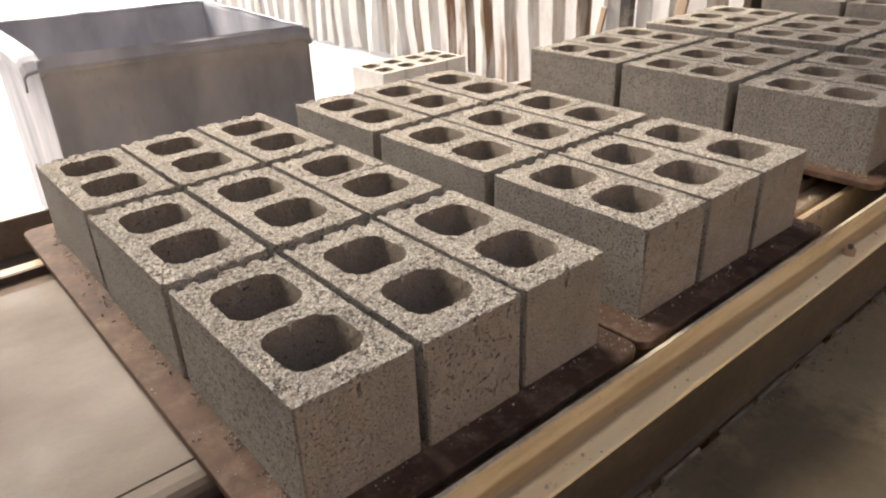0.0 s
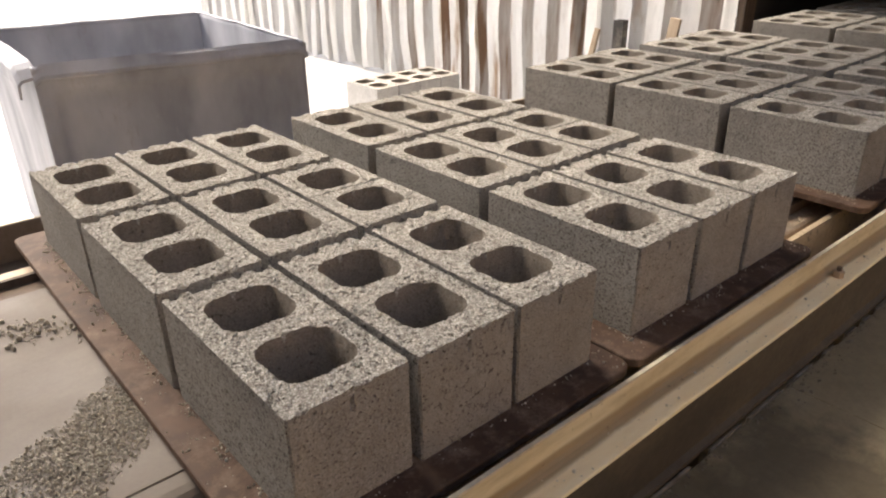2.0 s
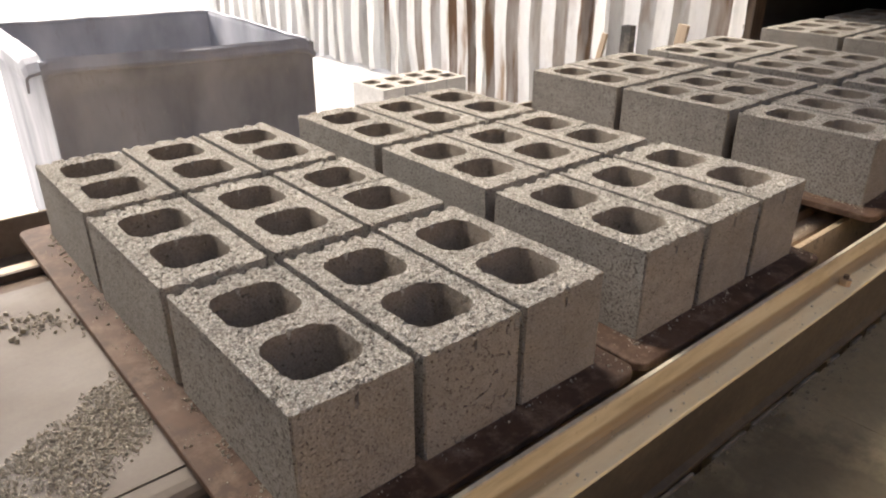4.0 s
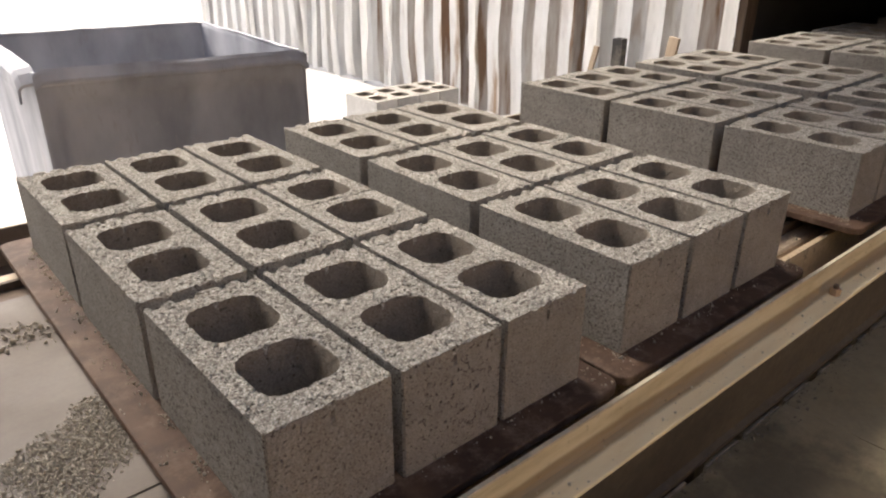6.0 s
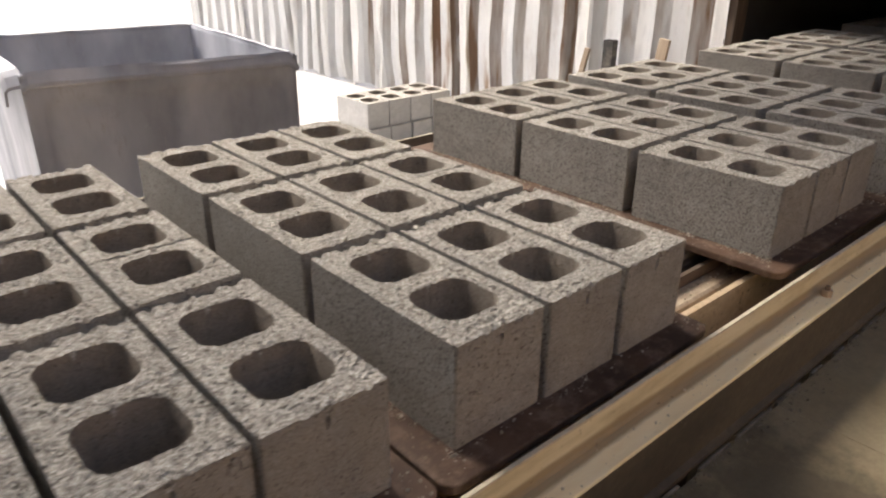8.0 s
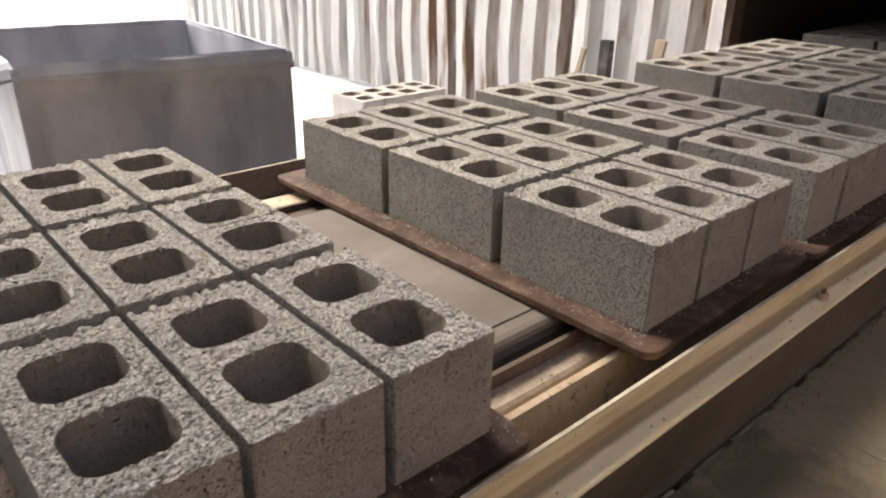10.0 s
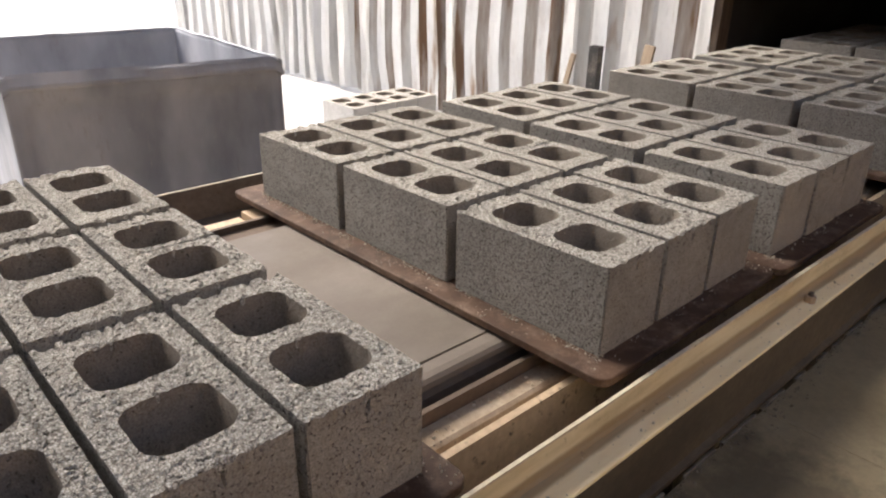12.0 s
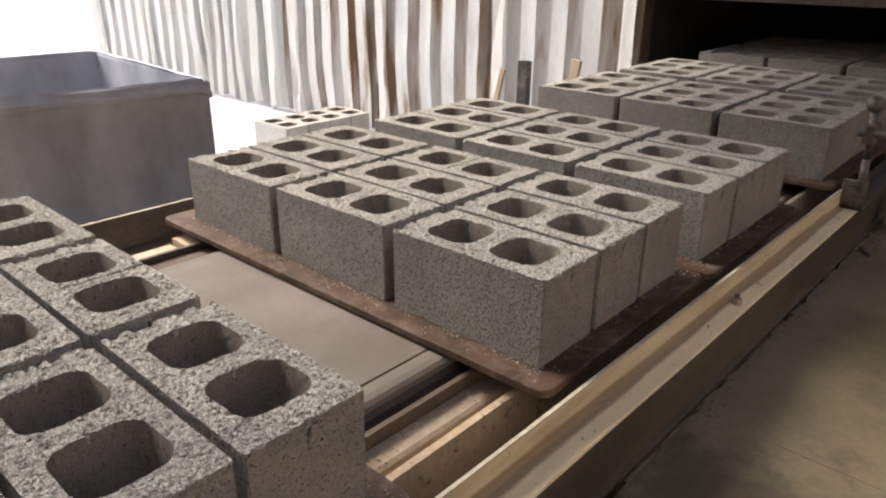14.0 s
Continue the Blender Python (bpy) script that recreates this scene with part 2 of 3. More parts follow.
def wood(name, tone_a, tone_b):
    m, n, b = material(name, 0.85)
    n.links.new(ramp(n, noise_tex(n, coords(n, (9, 9, 0.8)), 5, 6, 0.6), [(0.3, tone_a), (0.7, tone_b)]), b.inputs["Base Color"])
    bump(n, b, noise_tex(n, coords(n, (12, 12, 1)), 9, 4), 0.3, 0.003)
    return m


# darker, browner tint for the cell walls, with their shade put into it
CORE_SHADE_TINT = (0.335, 0.285, 0.225)
CONCRETE = (moulded_concrete("moulded_concrete"), broken_concrete("broken_concrete", 0.98), moulded_concrete("core_shade_concrete", 0.86, 170, 0.36, 0.45, CORE_SHADE_TINT),
            moulded_concrete("open_flank_concrete", 0.95, 185, 0.425, 0.30, (0.36, 0.33, 0.288)))
# lit copy of the block concrete: the yard's glare is put into its colour
LIT_BLOCK = (moulded_concrete("lit_moulded_concrete", 1.65, 185, 0.36, 0.6, (0.35, 0.338, 0.315)), broken_concrete("lit_broken_concrete", 1.35), moulded_concrete("lit_core_concrete", 0.95, 170, 0.36, 0.45, CORE_SHADE_TINT),
              moulded_concrete("lit_flank_concrete", 1.65, 185, 0.36, 0.6, (0.35, 0.338, 0.315)))
PALLET = pallet_steel()
BELT = belt_rubber()
RAIL = rail_paint()
BEAM = worn_paint("tan_beam_paint", (0.55, 0.41, 0.265), (0.42, 0.295, 0.18), 0.6, 0.55, 5)
RUST = worn_paint("rusted_angle", (0.085, 0.052, 0.034), (0.17, 0.122, 0.085), 0.75, 0.5, 8)
CAKED = worn_paint("caked_dust", (0.50, 0.40, 0.28), (0.36, 0.26, 0.165), 0.9, 0.5, 14)
DARK_STEEL = worn_paint("dark_oily_steel", (0.075, 0.063, 0.05), (0.13, 0.105, 0.08), 0.6, 0.55, 6)
# pale colour that paints the lit upper edges of both rails
LIT_EDGE = worn_paint("lit_edge_paint", (0.66, 0.57, 0.42), (0.46, 0.37, 0.25), 0.75, 0.6, 10)
FAR_STEEL = worn_paint("dusty_brown_steel", (0.105, 0.085, 0.072), (0.17, 0.14, 0.12), 0.8, 0.5, 5)
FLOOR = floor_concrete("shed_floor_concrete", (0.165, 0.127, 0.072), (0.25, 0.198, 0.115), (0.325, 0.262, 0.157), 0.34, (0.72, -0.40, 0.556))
# tan chosen to throw warm light back at the conveyor
TAN_BOUNCE = floor_concrete("tan_bounce_wall", (0.40, 0.27, 0.14), (0.48, 0.335, 0.18), (0.54, 0.39, 0.22), 0.0)
MUDDY = worn_paint("mud_caked_beam", (0.058, 0.045, 0.029), (0.15, 0.118, 0.074), 0.85, 0.57, 4.0)
YARD = floor_concrete("yard_concrete", (0.58, 0.56, 0.52), (0.66, 0.64, 0.60), (0.72, 0.70, 0.66), 0.0)
SHEET = sheet_metal("stained_sheet", 1.0, 0.0, (0.42, 0.30, 0.20), 0.35)
# channel faces: rust runs, plus rib shade put into a darker tone
RUSTY_SHADE_SHEET = sheet_metal("rusty_shaded_channel", 0.78, 0.10, (0.30, 0.20, 0.13))
CLEAN_SHEET = sheet_metal("clean_sheet", 1.0, 0.0, (0.52, 0.50, 0.48), 0.15)
# grey copy for the channels of the whiter sheets, rib shade in its colour
GREY_SHADE_SHEET = sheet_metal("grey_shaded_channel", 0.86, 0.04, (0.44, 0.42, 0.40), 0.2)
BIN = bin_steel()
TIMBER = wood("raw_timber", (0.29, 0.215, 0.145), (0.43, 0.34, 0.245))
JAMB = wood("dark_timber", (0.05, 0.034, 0.023), (0.10, 0.068, 0.045))
# near-black colour that stands in for the kiln's lack of light
KILN_DARK, _n, _b = material("kiln_dark_wall", 0.95)
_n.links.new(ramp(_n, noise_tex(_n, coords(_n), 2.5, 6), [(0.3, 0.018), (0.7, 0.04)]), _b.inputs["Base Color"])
ROOF, _n, _b = material("grey_roof_sheet", 0.6)
_n.links.new(ramp(_n, noise_tex(_n, coords(_n), 3, 6), [(0.3, 0.22), (0.7, 0.34)]), _b.inputs["Base Color"])
GRAVEL, _n, _b = material("loose_grit", 0.95)
_geo = _n.nodes.new("ShaderNodeNewGeometry")
_n.links.new(ramp(_n, _geo.outputs["Random Per Island"], [(0.0, (0.225, 0.192, 0.142)), (0.5, (0.325, 0.286, 0.222)), (1.0, (0.45, 0.405, 0.33))]), _b.inputs["Base Color"])
PALE_GRIT, _n, _b = material("pale_dusty_grit", 0.95)
_n.links.new(ramp(_n, noise_tex(_n, coords(_n), 60, 3), [(0.3, (0.46, 0.38, 0.26)), (0.7, (0.62, 0.53, 0.38))]), _b.inputs["Base Color"])
DIRT, _n, _b = material("dark_dirt", 0.95)
_n.links.new(ramp(_n, noise_tex(_n, coords(_n), 30, 4), [(0.3, (0.10, 0.08, 0.055)), (0.7, (0.24, 0.20, 0.145))]), _b.inputs["Base Color"])
STEEL, _n, _b = material("greasy_bright_steel", 0.5, 0.5)
_n.links.new(ramp(_n, noise_tex(_n, coords(_n), 40, 5), [(0.3, (0.06, 0.05, 0.04)), (0.7, (0.20, 0.175, 0.145))]), _b.inputs["Base Color"])
BLACK_PIPE = worn_paint("chipped_black_pipe", (0.045, 0.04, 0.036), (0.30, 0.26, 0.21), 0.6, 0.62, 12)


# ---------------------------------------------------------------- mesh helpers
def mesh_object(name, bm, mat, smooth=False):
    me = bpy.data.meshes.new(name)
    bm.normal_update()
    if smooth:
        for f in bm.faces:
            f.smooth = True
    bm.to_mesh(me)
    bm.free()
    me.materials.append(mat)
    return new(name, me)


def part(name, bm, mat, parent, label="", smooth=False):
    ob = mesh_object(name, bm, mat, smooth)
    ob.parent = parent
    if label:
        tagged(ob, label)
    return ob


def add_box(bm, x0, x1, y0, y1, z0, z1, bevel=0.0, segments=2):
    made = bmesh.ops.create_cube(bm, size=1.0)["verts"]
    bmesh.ops.transform(bm, verts=made, matrix=Matrix.LocRotScale(((x0 + x1) / 2, (y0 + y1) / 2, (z0 + z1) / 2), None, (x1 - x0, y1 - y0, z1 - z0)))
    if bevel:
        edges = {e for v in made for e in v.link_edges}
        bmesh.ops.bevel(bm, geom=list(edges), offset=bevel, segments=segments, affect="EDGES", profile=0.5)
    return bm


def box(x0, x1, y0, y1, z0, z1, bevel=0.0):
    return add_box(bmesh.new(), x0, x1, y0, y1, z0, z1, bevel)


def add_tube(bm, a, b, r0, r1=None, seg=16):
    a, b = Vector(a), Vector(b)
    d = b - a
    m = Matrix.Translation((a + b) / 2) @ d.to_track_quat("Z", "Y").to_matrix().to_4x4()
    bmesh.ops.create_cone(bm, cap_ends=True, segments=seg, radius1=r0, radius2=r0 if r1 is None else r1, depth=d.length, matrix=m)
    return bm


def long_bar(x0, x1, profile, wobble=0.0012, step=0.06, seed=0.0):
    """A rolled bar along x: a closed profile of (y, z) carried in short steps, slightly dented."""
    bm = bmesh.new()
    count = max(2, int((x1 - x0) / step))
    rings = []
    for i in range(count + 1):
        x = x0 + (x1 - x0) * i / count
        ring = []
        for j, (y, z) in enumerate(profile):
            d = noise.noise_vector(Vector((x * 3.1 + seed, y * 9, z * 9 + seed))) * wobble
            ring.append(bm.verts.new((x, y + d.y, z + d.z)))
        rings.append(ring)
    k = len(profile)
    for r0, r1 in zip(rings, rings[1:]):
        for j in range(k):
            bm.faces.new((r0[j], r0[(j + 1) % k], r1[(j + 1) % k], r1[j]))
    bm.faces.new(rings[0][::-1])
    bm.faces.new(rings[-1])
    bmesh.ops.recalc_face_normals(bm, faces=bm.faces)
    return bm


# ---------------------------------------------------------------- ground and building
def big_sheet(name, x0, x1, y0, y1, z0, z1, mat, label, category):
    return tagged(mesh_object(name, box(x0, x1, y0, y1, z0, z1), mat), label, category, kind="structure")


tagged(mesh_object("ground", box(-600, 600, -600, 600, -0.50, -0.004), YARD), "sunlit pale concrete yard outside the shed", "ground", kind="structure")
slabs = tagged(new("floor"), "raised stained brown concrete floor slabs along the conveyor", "floor", kind="structure")
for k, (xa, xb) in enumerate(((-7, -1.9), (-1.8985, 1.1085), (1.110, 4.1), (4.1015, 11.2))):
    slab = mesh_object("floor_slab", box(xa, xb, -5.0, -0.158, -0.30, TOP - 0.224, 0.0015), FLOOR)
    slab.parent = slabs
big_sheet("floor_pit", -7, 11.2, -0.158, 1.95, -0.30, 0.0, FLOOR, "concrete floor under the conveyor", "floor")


def corrugated(y0, y1, z0, z1, x, seed, pitch=0.285):
    """One trapezoid-ribbed sheet across the conveyor, bent and dented at its foot, its edges lifted off the next."""
    bm = bmesh.new()
    ys = []
    y = y0
    while y < y1 - 0.02:
        tilt = 0.9 + 0.25 * noise.noise(Vector((y * 3.3, seed, 5)))
        for fr, dx in ((0.0, 0.0), (0.10, 0), (0.28, 0.002), (0.46, 0), (0.56, 0), (0.67, 0.075), (0.78, 0.078), (0.89, 0.075)):
            ys.append((y + fr * tilt * pitch, dx))
        y += pitch
    ys.append((y, 0.0))
    rows_z = [z0 + (z1 - z0) * (k / 30) ** 1.3 for k in range(31)]
    grid = []
    for z in rows_z:
        line = []
        for k, (yy, dx) in enumerate(ys):
            foot = max(0.0, 1 - (z - z0) / 0.9)
            n1 = noise.noise(Vector((yy * 1.7, z * 1.3, 3.0 + seed)))
            n2 = noise.noise(Vector((yy * 6.1, z * 3.1, 9.0 + seed)))
            lift = 0.0
            if k < 4:
                lift = -(0.030 + 0.045 * abs(noise.noise(Vector((seed, z * 2.2, 1.0))))) * (1 - k / 4)
            edge = 0.02 * noise.noise(Vector((seed * 2, z * 5, 4.0))) if k in (0, len(ys) - 1) else 0
            line.append(bm.verts.new((x + dx + lift + n1 * (0.02 + 0.04 * foot) + n2 * (0.004 + 0.02 * foot), yy + edge + n2 * 0.014 * foot, z + (0.04 * n2 + 0.015 * noise.noise(Vector((yy * 20, seed, 0))) if z == z0 else 0))))
        grid.append(line)
    for a, b in zip(grid, grid[1:]):
        for i in range(len(ys) - 1):
            # recessed faces take the second slot, the copy with rib shade painted in
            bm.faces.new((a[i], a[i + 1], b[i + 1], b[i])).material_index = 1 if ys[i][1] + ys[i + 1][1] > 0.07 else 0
    bmesh.ops.solidify(bm, geom=bm.faces[:], thickness=0.003)
    return bm


wall = tagged(new("wall_back"), "bent white corrugated metal sheets with rust streaks", "wall", kind="structure")
edges_y = (JAMB_Y + 0.035, 2.655, 3.92, 5.11, 5.50, 6.10, 6.75, 8.0, 9.4)
for k, (ya, yb) in enumerate(zip(edges_y, edges_y[1:])):
    part("metal_sheet", corrugated(ya - 0.012, yb + 0.06, 0.02, 3.6, WALL_X + 0.012 * (k % 2), k * 5.3, pitch=(yb - ya) / round((yb - ya) / 0.26)), CLEAN_SHEET if k > 2 else SHEET, wall).data.materials.append(GREY_SHADE_SHEET if k > 2 else RUSTY_SHADE_SHEET)
post = tagged(new("door_1"), "dark timber jamb of the kiln opening", "door frame", kind="structure")
part("jamb", box(WALL_X - 0.03, WALL_X + 0.10, JAMB_Y - 0.025, JAMB_Y + 0.033, 0, 3.4, 0.006), JAMB, post)
# out of view, hung low to keep sky light off the pallets inside
part("light_block_lintel", box(WALL_X - 0.03, WALL_X + 0.10, -2.4, JAMB_Y - 0.025, 1.27, 1.55, 0.006), JAMB, post)
# out of view; added so that less sky light reaches the block flanks
big_sheet("wall_end_block", -3.4, -3.2, -5.2, 3.2, 0, 3.6, ROOF, "unseen grey wall added to cut light from the near end", "wall")
# added above the view to stop skylight from entering the kiln
big_sheet("wall_light_block", WALL_X, WALL_X + 0.1, -2.6, JAMB_Y - 0.025, 1.551, 3.4, KILN_DARK, "unseen dark wall added above the kiln opening to block sky light", "wall")
# added overhead, out of view, to darken the pallets before the kiln
big_sheet("ceiling_shade_sheet", 1.45, WALL_X - 0.04, 0.0, 1.9, 2.3, 2.36, ROOF, "unseen grey sheet added to shade the far pallets", "ceiling")
big_sheet("wall_kiln_left", WALL_X + 0.101, 11, JAMB_Y + 0.03, JAMB_Y + 0.2, 0, 3.4, KILN_DARK, "wall inside the kiln, near black for the unlit room", "wall")
big_sheet("wall_kiln_right", WALL_X + 0.0, 11, -2.6, -2.41, 0, 3.4, KILN_DARK, "wall inside the kiln, near black for the unlit room", "wall")
big_sheet("wall_kiln_end", 11.0, 11.2, -2.6, JAMB_Y + 0.2, 0, 3.4, KILN_DARK, "end wall of the kiln, near black for the unlit room", "wall")
big_sheet("ceiling_kiln", WALL_X + 0.1, 11.2, -2.6, JAMB_Y + 0.2, 3.4, 3.5, KILN_DARK, "dark kiln ceiling", "ceiling")
big_sheet("wall_side", WALL_X, WALL_X + 0.15, -5, -2.6, 0, 3.4, ROOF, "plain grey wall beside the kiln", "wall")
# unseen reflector wall, which also cuts the low sky on this side
big_sheet("wall_bounce", -3.4, WALL_X, -5.2, -5.0, 0, 3.4, TAN_BOUNCE, "unseen tan wall added to bounce warm light", "wall")
# extra sheet out of view that keeps sun off the near belt
big_sheet("ceiling_belt_shade", -3.4, -0.45, 2.0, 3.2, 3.6, 3.66, ROOF, "unseen grey sheet added to shade the near belt", "roof")
# roof out of view, added with edges set to shape the sky light
big_sheet("ceiling", -3.4, WALL_X + 0.3, -0.58, 2.0, 3.6, 3.66, ROOF, "unseen grey roof sheet added to shade the conveyor", "roof")


# ---------------------------------------------------------------- conveyor
conveyor = tagged(new("conveyor"), "long block conveyor with dusty belt and painted steel rails", "conveyor")
CX0, CX1 = -3.0, 9.5
Z = TOP


def bar(name, profile, mat, label="", x0=CX0, x1=CX1, seed=0.0, parent=None):
    return part(name, long_bar(x0, x1, [(y, Z + z) for y, z in profile], seed=seed), mat, parent or conveyor, label)


# near rail: an angle with its upright leg beside the pallets
RAIL_END = 2.36
rail = bar("rail", [(-0.082, 0.0), (-0.088, 0.0), (-0.0885, -0.030), (-0.089, -0.046), (-0.0905, -0.052), (-0.095, -0.0565), (-0.102, -0.0585), (-0.120, -0.059), (-0.1445, -0.060), (-0.146, -0.0615), (-0.146, -0.067), (-0.082, -0.067)], RAIL, "ochre painted angle rail with chipped edges", x1=RAIL_END, seed=1)
bar("rail_edge", [(-0.0815, 0.0040), (-0.0888, 0.0040), (-0.0892, 0.0), (-0.0810, 0.0)], LIT_EDGE, "pale upper edge with its light put into the colour", x1=RAIL_END, seed=1, parent=rail)
bar("rail", [(-0.082, -0.02), (-0.088, -0.02), (-0.089, -0.052), (-0.146, -0.060), (-0.146, -0.067), (-0.082, -0.067)], DARK_STEEL, "dark rail that runs on into the kiln", x0=RAIL_END + 0.02, seed=2)
bar("side_beam", [(-0.128, -0.068), (-0.140, -0.068), (-0.140, -0.200), (-0.150, -0.206), (-0.150, -0.216), (-0.075, -0.216), (-0.075, -0.206), (-0.128, -0.202)], MUDDY, "mud-caked dark steel channel under the rail", seed=3)
bar("tan_beam", [(0.052, -0.050), (0.036, -0.050), (0.034, -0.20), (0.052, -0.20)], BEAM, "tan painted beam", seed=4)
bar("angle_bar", [(0.156, -0.046), (0.144, -0.046), (0.143, -0.096), (0.098, -0.100), (0.098, -0.112), (0.156, -0.112)], RUST, "rusty angle bar", seed=5)
bar("ledge", [(0.142, -0.074), (0.100, -0.0775), (0.092, -0.083), (0.090, -0.150), (0.100, -0.156), (0.142, -0.113)], CAKED, "ledge caked with dust", seed=6)
bar("belt_lip", [(0.244, -0.026), (0.216, -0.0245), (0.202, -0.027), (0.194, -0.033), (0.190, -0.042), (0.198, -0.046), (0.244, -0.046)], BELT, "rounded dusty belt edge", seed=7)
# dark strip added for the shaded, dirty face below the belt lip
bar("belt_skirt", [(0.208, -0.0465), (0.196, -0.0465), (0.188, -0.058), (0.188, -0.135), (0.208, -0.135)], DARK_STEEL, "dark strip for the shaded, dirty underside of the belt edge", seed=17)
bar("belt", [(1.018, -0.024), (0.248, -0.024), (0.248, -0.036), (1.018, -0.036)], BELT, "flat pale dusty conveyor belt", seed=8)
bar("under_tray", [(1.30, -0.20), (0.05, -0.20), (0.05, -0.214), (1.30, -0.214)], DARK_STEEL, "dark tray under the belt", seed=9)
bar("far_angle", [(1.150, -0.036), (1.138, -0.036), (1.136, -0.054), (1.084, -0.056), (1.084, -0.068), (1.150, -0.068)], RUST, "", seed=10)
bar("far_beam", [(1.250, -0.045), (1.165, -0.047), (1.163, -0.15), (1.250, -0.15)], BEAM, "tan far beam", x0=0.62, seed=11)
bar("far_beam", [(1.250, -0.062), (1.172, -0.064), (1.170, -0.15), (1.250, -0.15)], BEAM, "lower tan length of the far beam", x1=0.612, seed=18)
far_rail = bar("rail", [(1.415, 0.0), (1.405, 0.0), (1.404, -0.10), (1.340, -0.104), (1.340, -0.112), (1.415, -0.112)], FAR_STEEL, "dusty brown far rail", seed=12)
bar("rail_edge", [(1.4145, 0.002), (1.4085, 0.002), (1.4085, 0.0), (1.4145, 0.0)], LIT_EDGE, "", seed=12, parent=far_rail)
bar("side_beam", [(1.412, -0.113), (1.400, -0.113), (1.400, -0.30), (1.412, -0.30)], DARK_STEEL, "", seed=13)
for x in (-1.6, 0.9, 3.4, 5.9):
    for y in (-0.05, 1.33):
        part("leg", box(x, x + 0.08, y, y + 0.06, 0, TOP - 0.2165, 0.004), DARK_STEEL, conveyor)
    part("cross_beam", box(x, x + 0.08, 0.012, 1.328, TOP - 0.28, TOP - 0.2165, 0.004), DARK_STEEL, conveyor)


part("nut", add_tube(bmesh.new(), (1.365, -0.118, Z - 0.061), (1.365, -0.118, Z - 0.043), 0.013, 0.013, 6), BEAM, rail, "dusty ochre nut on the rail")
part("stud", add_tube(bmesh.new(), (1.365, -0.118, Z - 0.061), (1.365, -0.118, Z - 0.034), 0.006, 0.006, 10), RUST, rail)


# ---------------------------------------------------------------- blocks
def round_rect(px, py, cx, cy, hx, hy, r):
    """The nearest point of a rounded rectangle's outline, and whether the point lies inside it."""
    dx, dy = px - cx, py - cy
    sx, sy = (1 if dx >= 0 else -1), (1 if dy >= 0 else -1)
    ax, ay = abs(dx), abs(dy)
    qx, qy = ax - (hx - r), ay - (hy - r)
    if qx > 0 and qy > 0:
        d = math.hypot(qx, qy)
        return cx + sx * (hx - r + qx / d * r), cy + sy * (hy - r + qy / d * r), d < r
    inside = ax < hx and ay < hy
    if hx - ax < hy - ay:
        return cx + sx * hx, py, inside
    return px, cy + sy * hy, inside


CELLS = ((0.096, 0.112), (0.096, 0.278))
CELL_H, CELL_R = 0.0605, 0.034


def block_mesh(name, step, seed, mat, rough=1.0, seam=False):
    """A two-cell block from the corner (0, 0, 0): ragged upper edges, tapered cells, a notch in each end."""
    bm = bmesh.new()
    nx, ny, nz = round(BW / step), round(BL / step), max(6, min(16, round(BH / (step * 2.2))))
    xs, ys = [BW * i / nx for i in range(nx + 1)], [BL * j / ny for j in range(ny + 1)]

    def hole(x, y):
        return any(round_rect(x, y, *c, CELL_H, CELL_H, CELL_R)[2] for c in CELLS)

    keep = [[not hole((xs[i] + xs[i + 1]) / 2, (ys[j] + ys[j + 1]) / 2) for j in range(ny)] for i in range(nx)]

    def grain(p, f, s=0.0):
        return noise.noise(Vector((p[0] * f + seed * 3.7, p[1] * f + s, p[2] * f - seed)))

    flat = {}
    ids = {}
    for i in range(nx):
        for j in range(ny):
            if keep[i][j]:
                for a, b in ((i, j), (i + 1, j), (i + 1, j + 1), (i, j + 1)):
                    ids.setdefault((a, b), None)
    rim = {}
    for a, b in ids:
        x, y = xs[a], ys[b]
        if 0 < a < nx and 0 < b < ny and not all(keep[i][j] for i in (a - 1, a) for j in (b - 1, b)):
            c = min(CELLS, key=lambda k: (x - k[0]) ** 2 + (y - k[1]) ** 2)
            x, y, _ = round_rect(x, y, *c, CELL_H, CELL_H, CELL_R)
            rim[(a, b)] = c
        flat[(a, b)] = (x, y)

    def top_height(x, y, edge, crisp=False):
        near, spots = noise.voronoi(Vector((x * 185 + seed * 3.7, y * 185, seed)))
        stone = min(1.0, 2.4 * (near[1] - near[0])) - 0.6
        h = 0.0007 * stone + 0.0017 * (noise.cell(spots[0] * 9.1) - 0.5) + 0.0007 * grain((x, y, 0), 60, 2)
        if step > 0.004:
            h *= 0.7
        chip = grain((x, y, 0), 33, 11)
        if edge:
            h = 0.5 * h - 0.0006 - (0.0025 if crisp else 0.007) * rough * max(0, chip - 0.16)
        return BH + h * rough

    def torn(x):
        """How far the struck end of the block is torn down: a row of ragged steps."""
        v = 1.3 * grain((x, 7, 0), 27, 2) + 0.35 * grain((x, 9, 0), 90, 4)
        return 0.0110 * min(1.0, max(0.0, (v + 0.06) * 12)) * (0.6 + 0.4 * min(1.0, max(0.0, (v - 0.22) * 9)))

    for key, (x, y) in flat.items():
        a, b = key
        end = b in (0, ny)
        side = a in (0, nx)
        z = top_height(x, y, end or side or key in rim, side)
        depth = 0.014 + 0.009 * grain((x, 5, 0), 60, 9)
        if BL - y < depth:
            z -= rough * torn(x)
        near_end = max(0.0, 1 - y / 0.009)
        if near_end:
            z -= near_end * rough * min(0.006, max(0, grain((x, 3, 0), 33, 6) - 0.15) * 0.03)
        if seam and abs(y - BL / 2 - 0.004) < 0.003 and x > 0.03:
            z -= 0.006
        if end and abs(x - BW / 2) < 0.005:
            z -= 0.012
